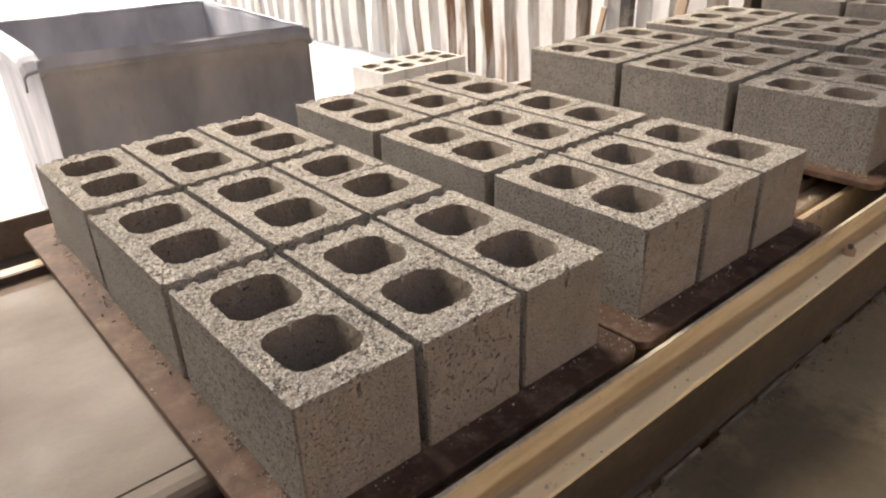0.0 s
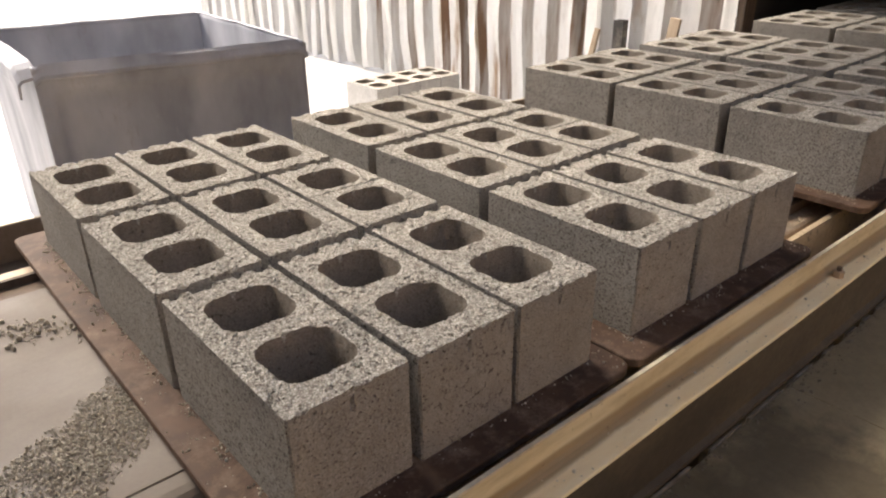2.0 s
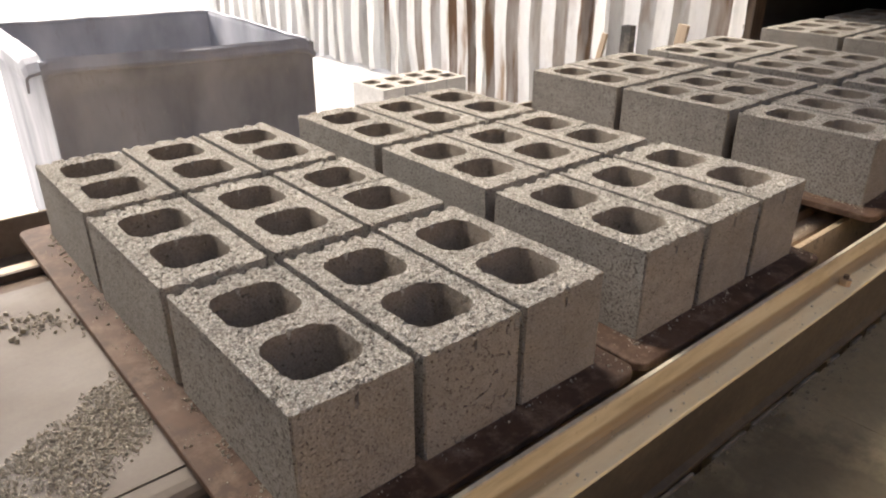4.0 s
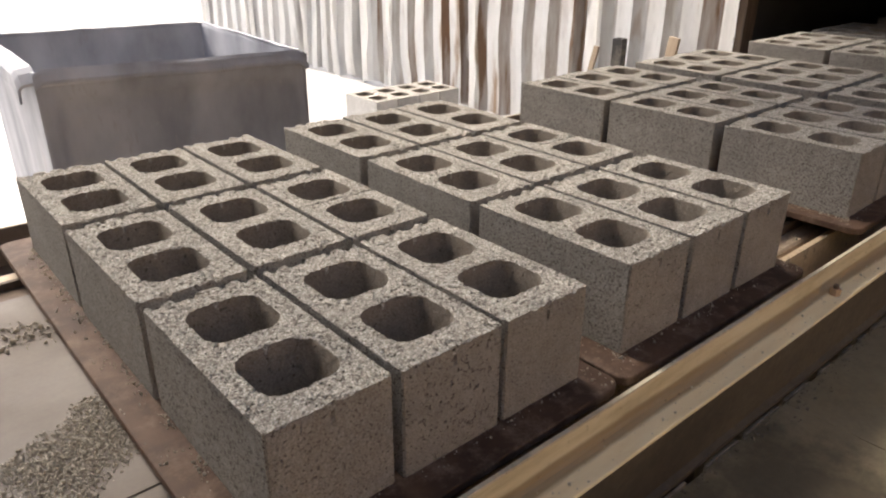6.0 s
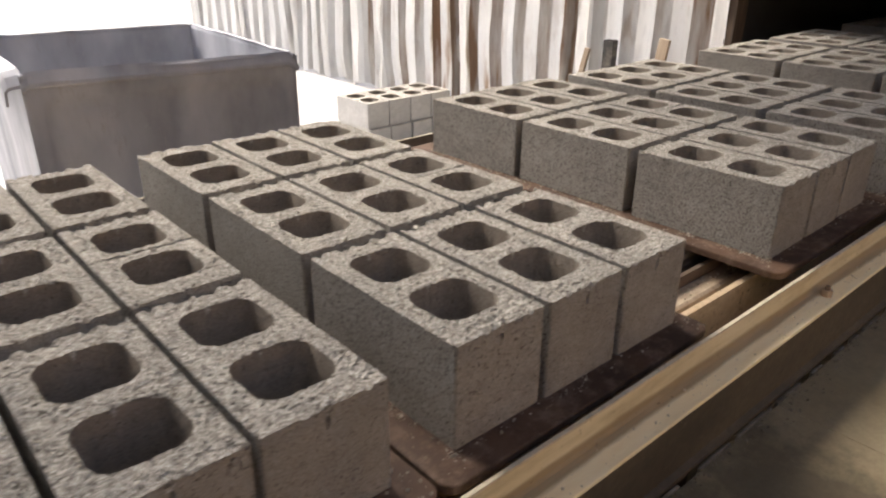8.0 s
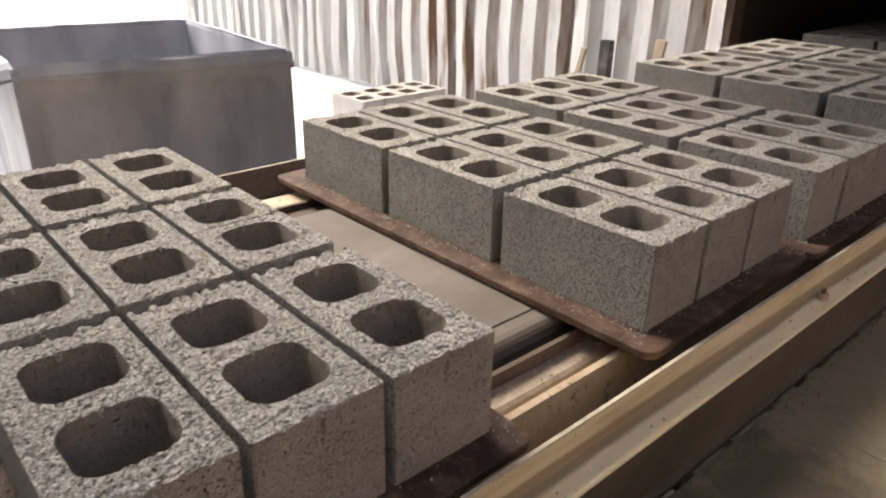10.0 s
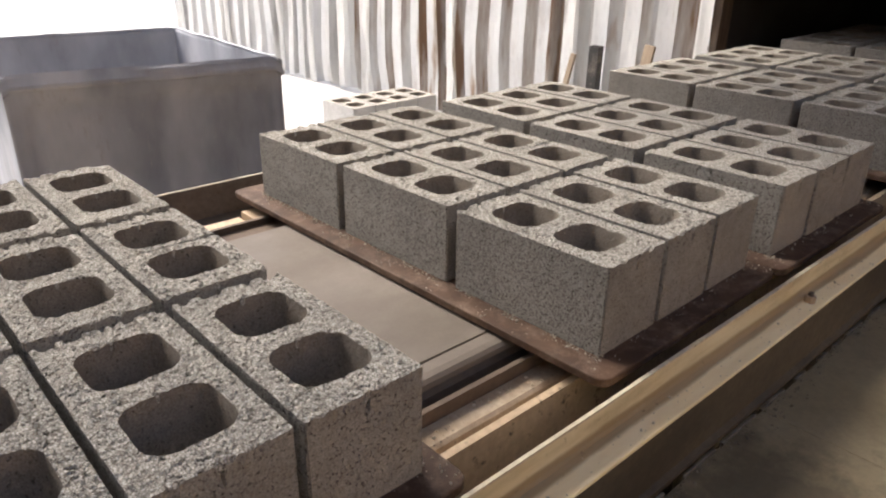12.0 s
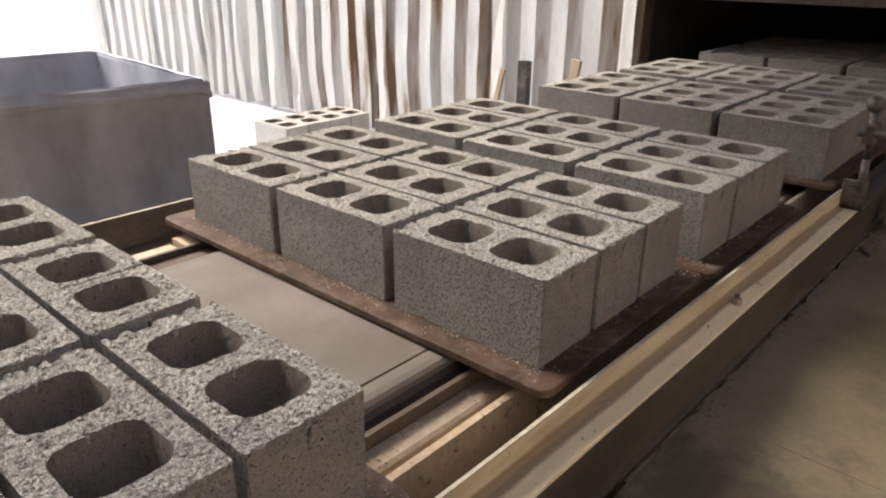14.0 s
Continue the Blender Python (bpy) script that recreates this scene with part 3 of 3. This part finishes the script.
        if key in rim and abs(x - BW / 2 - 0.004 * grain((y, 1, 0), 50)) < 0.0032 and abs(abs(y - rim[key][1]) - CELL_H) < 0.004:
            z -= 0.013
        ids[key] = bm.verts.new((x, y, z))
    for i in range(nx):
        for j in range(ny):
            if keep[i][j]:
                bm.faces.new((ids[(i, j)], ids[(i + 1, j)], ids[(i + 1, j + 1)], ids[(i, j + 1)])).material_index = 1
    loops = [e for e in bm.edges if len(e.link_faces) == 1]
    drop = {}

    def down(v):
        if v not in drop:
            x, y, z = v.co
            col = [v]
            outer = min(x, BW - x, y, BL - y) < 1e-6
            c = None if outer else min(CELLS, key=lambda k: (x - k[0]) ** 2 + (y - k[1]) ** 2)
            for k in range(1, nz + 1):
                t = (k / nz) ** 1.25 if nz > 8 else k / nz
                zz = z * (1 - t)
                if outer:
                    px, py = x, y
                    nrm = Vector(((x > BW - 1e-6) - (x < 1e-6), (y > BL - 1e-6) - (y < 1e-6), 0))
                    w = (0.0014 if k < 3 else 0.0005) * rough * (grain((x, y, zz), 120, 3) + 0.7 * grain((x, y, zz), 260, 8)) if k < nz else 0
                    notch = 0.0
                    if nrm.y and abs(x - BW / 2) < 0.0035 and t < 0.12:
                        notch = -0.008
                    px, py = px + nrm.x * w, py + nrm.y * (w + notch)
                else:
                    s = 1 - 0.13 * t
                    px, py = c[0] + (x - c[0]) * s, c[1] + (y - c[1]) * s
                    w = 0.0010 * grain((x, y, zz), 140, 4)
                    px, py = px + w, py + w
                col.append(bm.verts.new((px, py, zz)))
            drop[v] = col
        return drop[v]

    for e in loops:
        u, v = e.verts
        f = e.link_faces[0]
        for lp in f.loops:
            if lp.edge == e:
                u, v = lp.vert, lp.link_loop_next.vert
        cu, cv = down(u), down(v)
        for k in range(nz):
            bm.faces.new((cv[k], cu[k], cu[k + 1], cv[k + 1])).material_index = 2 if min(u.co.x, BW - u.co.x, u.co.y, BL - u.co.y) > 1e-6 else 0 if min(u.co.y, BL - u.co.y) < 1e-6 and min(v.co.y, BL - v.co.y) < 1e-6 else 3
    # soften the upright outer edges
    for v in bm.verts:
        x, y, z = v.co
        ex, ey = min(x, BW - x), min(y, BL - y)
        if ex < 0.0022 and ey < 0.0022:
            v.co.x += 0.0022 if x < BW / 2 else -0.0022
            v.co.y += 0.0022 if y < BL / 2 else -0.0022
    bmesh.ops.recalc_face_normals(bm, faces=bm.faces)
    me = bpy.data.meshes.new(name)
    bm.to_mesh(me)
    bm.free()
    for k in mat:
        me.materials.append(k)
    return me


NEAR_MESHES = [block_mesh("concrete_block", 0.0026, k, CONCRETE) for k in range(4)]
SEAMED_MESH = block_mesh("concrete_block", 0.0026, 9, CONCRETE, seam=True)
MID_MESHES = [block_mesh("concrete_block", 0.0048, 14 + k, CONCRETE) for k in range(2)]
FAR_MESHES = [block_mesh("concrete_block", 0.009, 10 + k, CONCRETE) for k in range(2)]

PX0, PX1, PY0, PY1, PTH = -0.062, 0.640, -0.060, 1.305, 0.018


def pallet_mesh():
    bm = bmesh.new()
    add_box(bm, PX0, PX1, PY0, PY1, -PTH, 0)
    upright = [e for e in bm.edges if abs(e.verts[0].co.z - e.verts[1].co.z) > 0.01]
    bmesh.ops.bevel(bm, geom=upright, offset=0.028, segments=5, affect="EDGES", profile=0.5)
    rims = [e for e in bm.edges if abs(e.verts[0].co.z - e.verts[1].co.z) < 1e-5 and len(e.link_faces) == 2 and abs(e.link_faces[0].normal.z) != abs(e.link_faces[1].normal.z)]
    bmesh.ops.bevel(bm, geom=rims, offset=0.003, segments=2, affect="EDGES", profile=0.5)
    me = bpy.data.meshes.new("pallet")
    bm.to_mesh(me)
    bm.free()
    me.materials.append(PALLET)
    return me


PALLET_MESH = pallet_mesh()


def crust_mesh(seed):
    """Crumbs that lie along the feet of the blocks and on the free rim of a pallet."""
    r = random.Random(seed)
    bm = bmesh.new()
    for k in range(950):
        where = r.random()
        if where < 0.5:
            x, y = -abs(r.gauss(0, 0.010)) - 0.002, r.uniform(-0.03, 1.23)
            if noise.noise(Vector((y * 9, seed, 0))) < -0.1:
                x = r.uniform(-0.055, -0.004)
                if r.random() < 0.6:
                    continue
        elif where < 0.55:
            x, y = r.uniform(-0.05, 0.625), -abs(r.gauss(0, 0.014)) - 0.002
        else:
            x, y = r.uniform(0.598, 0.634), r.uniform(-0.05, 1.29)
        s = 0.0022 + 0.0045 * r.random() ** 4
        m = Matrix.Translation((x, y, s * 0.3)) @ Euler((r.random() * 6, r.random() * 6, r.random() * 6)).to_matrix().to_4x4() @ Matrix.Diagonal((s, s * 0.8, s * 0.6, 1))
        bmesh.ops.create_icosphere(bm, subdivisions=1, radius=0.6, matrix=m)
    me = bpy.data.meshes.new("spilled_crumbs")
    bm.to_mesh(me)
    bm.free()
    me.materials.append(GRAVEL)
    return me


CRUST_MESHES = [crust_mesh(5), crust_mesh(6)]
moving = []
rng = random.Random(4)
for p, (off, aside, turn) in enumerate(PALLETS):
    ob = tagged(new("pallet"), "rusty brown steel pallet plate under nine concrete blocks", "pallet", "pallets on the conveyor")
    moving.append((ob, p, off, aside, TOP, turn))
    deck = new("deck_plate", PALLET_MESH)
    deck.parent = ob
    dust = tagged(new("spilled_grit", CRUST_MESHES[p % 2]), "pale concrete crumbs along the pallet edge", kind="stuff")
    dust.parent = ob
    for i in range(3):
        for j in range(3):
            me = rng.choice(NEAR_MESHES if p < 3 else MID_MESHES if p < 5 else FAR_MESHES)
            if p < 3 and (i, j) == (2, 1):
                me = SEAMED_MESH
            ob = tagged(new("concrete_block", me), "grey hollow concrete block with two cells on a pallet", "concrete block", "concrete blocks on pallets")
            jx, jy, jr = rng.uniform(-0.0015, 0.0015), rng.uniform(-0.003, 0.003), rng.uniform(-0.25, 0.25)
            bx, by = i * (BW + GX) + jx, j * (BL + GY) + jy
            c, s = math.cos(radians(turn)), math.sin(radians(turn))
            moving.append((ob, p, off + c * bx - s * by, aside + s * bx + c * by, TOP + 0.0008, turn + jr))


# ---------------------------------------------------------------- grit on the belt
def grain_cloud(name, places, mat):
    """Many small angular grains in one mesh; places: x, y, z, size."""
    seed_bm = bmesh.new()
    bmesh.ops.create_icosphere(seed_bm, subdivisions=1, radius=0.6)
    base = np.array([v.co[:] for v in seed_bm.verts])
    tris = np.array([[v.index for v in f.verts] for f in seed_bm.faces])
    seed_bm.free()
    r = np.random.RandomState(7)
    verts, faces = [], []
    for k, (x, y, z, s) in enumerate(places):
        q = np.linalg.qr(r.normal(size=(3, 3)))[0]
        shape = base * (s * r.uniform(0.7, 1.1), s * r.uniform(0.6, 1.0), s * r.uniform(0.5, 0.9))
        verts.append((shape * r.uniform(0.8, 1.2, (len(base), 1))) @ q + (x, y, z))
        faces.append(tris + k * len(base))
    me = bpy.data.meshes.new(name)
    me.from_pydata(np.concatenate(verts).tolist(), [], np.concatenate(faces).tolist())
    me.materials.append(mat)
    return me


def bed_places(seed, count, x0, x1, y0, y1, slope, size, cut):
    """Grains strewn over a slanting band, thick inside and thin at its ragged rims."""
    r = random.Random(seed)
    out = []
    while len(out) < count:
        x, t = r.uniform(x0, x1), r.random()
        y = y0 + (y1 - y0) * t + slope * (x - x1)
        body = 1 - abs(2 * t - 1) ** 1.5
        if body + 0.9 * noise.noise(Vector((x * 14, y * 14, seed))) < cut + 0.75 * (r.random() - 0.35):
            continue
        s = size * (0.5 + 1.5 * r.random() ** 4)
        out.append((x, max(y, 0.256), s * 0.3 + 0.004 * body * r.random(), s))
    return out


grit = tagged(new("grit", grain_cloud("grit", bed_places(3, 11000, -0.30, 0.019, 0.403, 0.635, 0.72, 0.0031, 0.22), GRAVEL)),
              "loose grey concrete grit spilled in a band on the belt", "grit", kind="stuff")
crumbs = tagged(new("crumbs", grain_cloud("crumbs", bed_places(5, 460, -0.36, 0.009, 0.653, 0.817, -0.62, 0.0062, 0.45), GRAVEL)),
                "scattered concrete crumbs on the belt", "grit", kind="stuff")


_r = random.Random(12)
rail_grit = tagged(new("rail_grit", grain_cloud("rail_grit", [(x, _r.uniform(-0.143, -0.103), Z - 0.0555, 0.002 + 0.006 * _r.random() ** 4) for x in (_r.uniform(-0.2, 2.3) for _ in range(120))], PALE_GRIT)),
                   "fine concrete grit lying on the rail ledge", "grit", kind="stuff")
ledge_grit = tagged(new("ledge_grit", grain_cloud("ledge_grit", [(x, _r.uniform(0.102, 0.14), Z - 0.0750, 0.002 + 0.007 * _r.random() ** 3) for x in (_r.uniform(-0.2, 2.6) for _ in range(300))], PALE_GRIT)),
                    "concrete crumbs caked on the inner ledge", "grit", kind="stuff")

mud = bmesh.new()
x = -0.4
while x < 4.0:
    run = _r.uniform(0.03, 0.17)
    add_box(mud, x, x + run, -0.1575, -0.1505, TOP - 0.30, TOP - 0.2235 + _r.uniform(0, 0.004), 0.0015)
    x += run + _r.uniform(0.02, 0.075)
tagged(mesh_object("dried_mud", mud, DIRT), "dried mud that bridges the slot beside the side beam", "dirt", kind="stuff")
foot_dirt = tagged(new("floor_dirt", grain_cloud("floor_dirt", [(x, -0.159 - abs(_r.gauss(0, 0.012 + 0.05 * max(0, noise.noise(Vector((x * 2.2, 3, 1)))))), TOP - 0.223, 0.002 + 0.007 * _r.random() ** 3)
                                                               for x in (_r.uniform(-0.2, 3.2) for _ in range(900))], DIRT)), "dark dirt crumbs along the foot of the side beam", "dirt", kind="stuff")

# ---------------------------------------------------------------- steel bin
def strip(a, b, out, prof, steps=40, bend=None):
    """A folded steel strip carried from a to b; prof: (outward, up), bend(u): a sag along it."""
    bm = bmesh.new()
    rings = []
    for i in range(steps + 1):
        u = i / steps
        c = a.lerp(b, u)
        dz = 0.006 * noise.noise(c * 3) + 0.0025 * noise.noise(c * 14) - (bend(u) if bend else 0)
        do = 0.006 * noise.noise(c * 5 + Vector((3, 0, 0)))
        rings.append([bm.verts.new(c + out * (o + do) + Vector((0, 0, zz + dz))) for o, zz in prof])
    for r0, r1 in zip(rings, rings[1:]):
        for j in range(len(prof)):
            bm.faces.new((r0[j], r0[(j + 1) % len(prof)], r1[(j + 1) % len(prof)], r1[j]))
    bm.faces.new(rings[0])
    bm.faces.new(rings[-1][::-1])
    bmesh.ops.recalc_face_normals(bm, faces=bm.faces)
    return bm


def bin_panel(foot, top, inward, pressed):
    """One steel wall of the bin: dented, with a pressed field inside a raised rounded border and a shallow upright groove."""
    bm = bmesh.new()
    nu, nv, thick = 72, 40, 0.012
    wide, high = (top[1] - top[0]).length, (top[0] - foot[0]).length
    grid = []
    for side in (0, 1):
        g = []
        for k in range(nv + 1):
            line = []
            for i in range(nu + 1):
                u, w = i / nu, k / nv
                p = foot[0].lerp(foot[1], u).lerp(top[0].lerp(top[1], u), w)
                d = noise.noise(p * 2.3 + Vector((5, 1, 2))) * 0.012 + noise.noise(p * 6) * 0.004 + noise.noise(p * 17) * 0.0012
                d *= min(1, 6 * min(u, 1 - u))
                if pressed:
                    ex, ey = min(u, 1 - u) * wide - 0.045, (1 - w) * high - 0.085
                    r = 0.06
                    inside = min(ex, ey) if ex > r or ey > r else r - math.hypot(max(0, r - ex), max(0, r - ey))
                    d += 0.024 * min(1, max(0, inside / 0.028))
                    d += 0.010 * math.exp(-(((u - 0.505) * wide) / 0.016) ** 2) * min(1, max(0, inside / 0.05))
                line.append(bm.verts.new(p + inward * (d + side * thick)))
            g.append(line)
        grid.append(g)
    for side, g in enumerate(grid):
        for k in range(nv):
            for i in range(nu):
                q = (g[k][i], g[k][i + 1], g[k + 1][i + 1], g[k + 1][i])
                bm.faces.new(q if side == 0 else q[::-1])
    a, b = grid
    for i in range(nu):
        bm.faces.new((a[nv][i], a[nv][i + 1], b[nv][i + 1], b[nv][i]))
        bm.faces.new((a[0][i + 1], a[0][i], b[0][i], b[0][i + 1]))
    for k in range(nv):
        bm.faces.new((a[k][nu], b[k][nu], b[k + 1][nu], a[k + 1][nu])[::-1])
        bm.faces.new((a[k][0], b[k][0], b[k + 1][0], a[k + 1][0]))
    bmesh.ops.recalc_face_normals(bm, faces=bm.faces)
    return bm


def open_bin(name, corners, mat, label):
    ob = tagged(new(name), label, "bin")
    z0 = 0.12
    t = [Vector(c) for c in corners]
    f = [Vector((x, y, z0)) for x, y, _ in corners]
    mid = sum(t, Vector()) / 4
    inward = []
    for k in range(4):
        e = t[(k + 1) % 4] - t[k]
        inward.append(Vector((-e.y, e.x, 0)).normalized())
    for k in range(4):
        part("side_panel", bin_panel((f[k], f[(k + 1) % 4]), (t[k], t[(k + 1) % 4]), inward[k], k == 0), mat, ob, smooth=True)
    bm = bmesh.new()
    lower = [bm.verts.new(p) for p in f]
    upper = [bm.verts.new(p + Vector((0, 0, 0.012))) for p in f]
    bm.faces.new(lower[::-1]), bm.faces.new(upper)
    for k in range(4):
        bm.faces.new((lower[k], lower[(k + 1) % 4], upper[(k + 1) % 4], upper[k]))
    part("bottom", bm, mat, ob)
    lip = [(-0.018, 0.004), (-0.008, 0.008), (0.014, -0.030), (0.016, -0.042), (0.010, -0.050), (0.002, -0.050), (-0.006, -0.010)]
    for k in range(3):
        part("rim", strip(t[k], t[(k + 1) % 4], -inward[k], lip, bend=lambda u: 0.020 * max(0.0, (abs(2 * u - 1) - 0.93) / 0.07) ** 2), mat, ob, "bent rolled rim")
    flange = [(-0.016, 0.002), (-0.010, 0.012), (0.040, 0.004), (0.056, -0.012), (0.058, -0.060), (0.050, -0.060), (0.046, -0.014), (0.036, -0.006)]
    part("rim", strip(t[3], t[0], -inward[3], flange, bend=lambda u: 0.05 * max(0.0, (u - 0.93) / 0.07) ** 2 - 0.006), mat, ob, "wide flange folded outwards, torn at its end")
    for k in range(4):
        foot_at = mid + (f[k] - mid) * 0.86
        part("foot", box(foot_at.x - 0.04, foot_at.x + 0.04, foot_at.y - 0.04, foot_at.y + 0.04, 0, z0, 0.005), mat, ob)
    part("latch", strip(t[1] + Vector((0.004, 0.02, -0.02)), t[1] + Vector((0.004, 0.07, -0.03)), Vector((1, 0, 0)), [(0, 0.012), (0.016, 0.008), (0.016, -0.035), (0, -0.04)], 6), mat, ob, "small rusty hook at the corner")
    return ob


open_bin("steel_bin", ((0.250, 2.20, TOP + 0.25), (1.240, 2.035, TOP + 0.246), (1.300, 3.19, TOP + 0.253), (0.300, 3.35, TOP + 0.25)), BIN,
         "large open grey steel bin with dented sides and bent rim")

# ---------------------------------------------------------------- stack in the yard
STACK_MESH = block_mesh("stacked_block", 0.009, 21, LIT_BLOCK, 0.8)
for layer in range(2):
    for i in range(4):
        ob = tagged(new("stacked_block", STACK_MESH), "hollow concrete block stacked in the yard, glare put into its colour", "concrete block", "stacked blocks by the wall")
        ob.matrix_world = pose(2.60 + i * 0.196 + rng.uniform(-0.003, 0.003), 3.43 + 0.02 * layer, layer * 0.1865, 0, 0, rng.uniform(-1, 1))


# ---------------------------------------------------------------- things by the wall
pipe = tagged(new("pipe_post"), "chipped black square steel tube stuck upright by the wall", "post")
bm = bmesh.new()
for a, b, c, d in ((-0.036, -0.030, -0.036, 0.036), (0.030, 0.036, -0.036, 0.036), (-0.030, 0.030, -0.036, -0.030), (-0.030, 0.030, 0.030, 0.036)):
    add_box(bm, a, b, c, d, 0, 0.815)
part("tube", bm, BLACK_PIPE, pipe)
pipe.matrix_world = pose(3.86, 2.358, 0, 0, 0, 8)
for (x, y, h, w, tilt) in ((3.88, 2.70, 0.76, 0.040, 12), (3.90, 2.06, 0.87, 0.075, 7)):
    ob = tagged(new("timber_offcut"), "raw timber offcut that leans on the sheet wall", "plank", "timber offcuts")
    part("board", box(-0.012, 0.012, -w / 2, w / 2, 0, h, 0.003), TIMBER, ob)
    ob.matrix_world = pose(x - 0.05, y, 0, tilt, 2, 0)

# ---------------------------------------------------------------- stop lever at the rail's end
lever = tagged(new("stop_lever"), "greasy steel lever bolted at the rail end", "lever")
bm = add_box(bmesh.new(), 2.325, 2.340, -0.160, -0.085, Z - 0.058, Z + 0.045, 0.005)
add_box(bm, 2.325, 2.43, -0.160, -0.09, Z - 0.058, Z - 0.044, 0.004)
part("bracket", bm, STEEL, lever)
part("bolt_head", add_tube(bmesh.new(), (2.315, -0.122, Z + 0.012), (2.325, -0.122, Z + 0.012), 0.014, 0.014, 6), STEEL, lever)
bm = add_tube(bmesh.new(), (2.425, -0.125, Z - 0.046), (2.415, -0.122, Z + 0.10), 0.017, 0.013)
add_tube(bm, (2.415, -0.122, Z + 0.10), (2.400, -0.115, Z + 0.27), 0.013, 0.012)
part("arm", bm, STEEL, lever, smooth=True)
bm = bmesh.new()
bmesh.ops.create_uvsphere(bm, u_segments=16, v_segments=10, radius=0.029, matrix=Matrix.Translation((2.40, -0.115, Z + 0.285)))
part("knob", bm, STEEL, lever, smooth=True)
part("collar", add_tube(bmesh.new(), (2.410, -0.120, Z + 0.155), (2.404, -0.117, Z + 0.22), 0.024, 0.027), STEEL, lever)
part("pivot", add_tube(bmesh.new(), (2.40, -0.165, Z + 0.19), (2.40, -0.085, Z + 0.19), 0.016, 0.016, 12), STEEL, lever)


# ---------------------------------------------------------------- caster and bolt on the floor by the lever
FLOOR_Z = TOP - 0.224
caster = tagged(new("caster_wheel"), "black rubber caster wheel standing on the floor", "wheel")
bm = bmesh.new()
rings = []
for i in range(28):
    a = 2 * math.pi * i / 28
    c, n = Vector((0.055 * math.cos(a), 0, 0.055 * math.sin(a))), Vector((math.cos(a), 0, math.sin(a)))
    rings.append([bm.verts.new(c + n * 0.016 * math.cos(b) + Vector((0, 0.018 * math.sin(b), 0))) for b in (2 * math.pi * k / 10 for k in range(10))])
for i in range(28):
    for k in range(10):
        bm.faces.new((rings[i][k], rings[(i + 1) % 28][k], rings[(i + 1) % 28][(k + 1) % 10], rings[i][(k + 1) % 10]))
bmesh.ops.recalc_face_normals(bm, faces=bm.faces)
part("tyre", bm, BLACK_PIPE, caster, smooth=True)
part("rim", add_tube(bmesh.new(), (0, -0.010, 0), (0, 0.010, 0), 0.040, 0.040, 24), STEEL, caster)
part("axle", add_tube(bmesh.new(), (0, -0.026, 0), (0, 0.026, 0), 0.010, 0.010, 10), STEEL, caster)
caster.matrix_world = pose(2.70, -0.215, FLOOR_Z + 0.071, 0, 0, 25)
bolt = tagged(new("loose_bolt"), "loose steel bolt lying on the floor", "bolt")
part("shank", add_tube(bmesh.new(), (-0.03, 0, 0.006), (0.02, 0, 0.006), 0.006, 0.006, 10), STEEL, bolt)
part("head", add_tube(bmesh.new(), (0.02, 0, 0.0105), (0.029, 0, 0.0105), 0.0105, 0.0105, 6), STEEL, bolt)
bolt.matrix_world = pose(2.39, -0.19, FLOOR_Z, 0, 0, 40)


# ---------------------------------------------------------------- what moves
def motions():
    for ob, p, x, y, z, turn in moving:
        slip = 0.013 if p < 2 else 0.0    # the two leading pallets run on a little further
        walk(ob, [(t, pose(x + s - slip * min(1.0, max(0.0, (t - 9.2) / 2.1)), y, z, 0, 0, turn)) for t, s in ADVANCE])
    for ob in (grit, crumbs):
        walk(ob, [(t, pose(s, 0, TOP - 0.024)) for t, s in ((0, -0.44), (0.4, -0.34), (0.8, -0.17), (1.1, -0.06), (1.4, 0), (14, 0))])


motions()
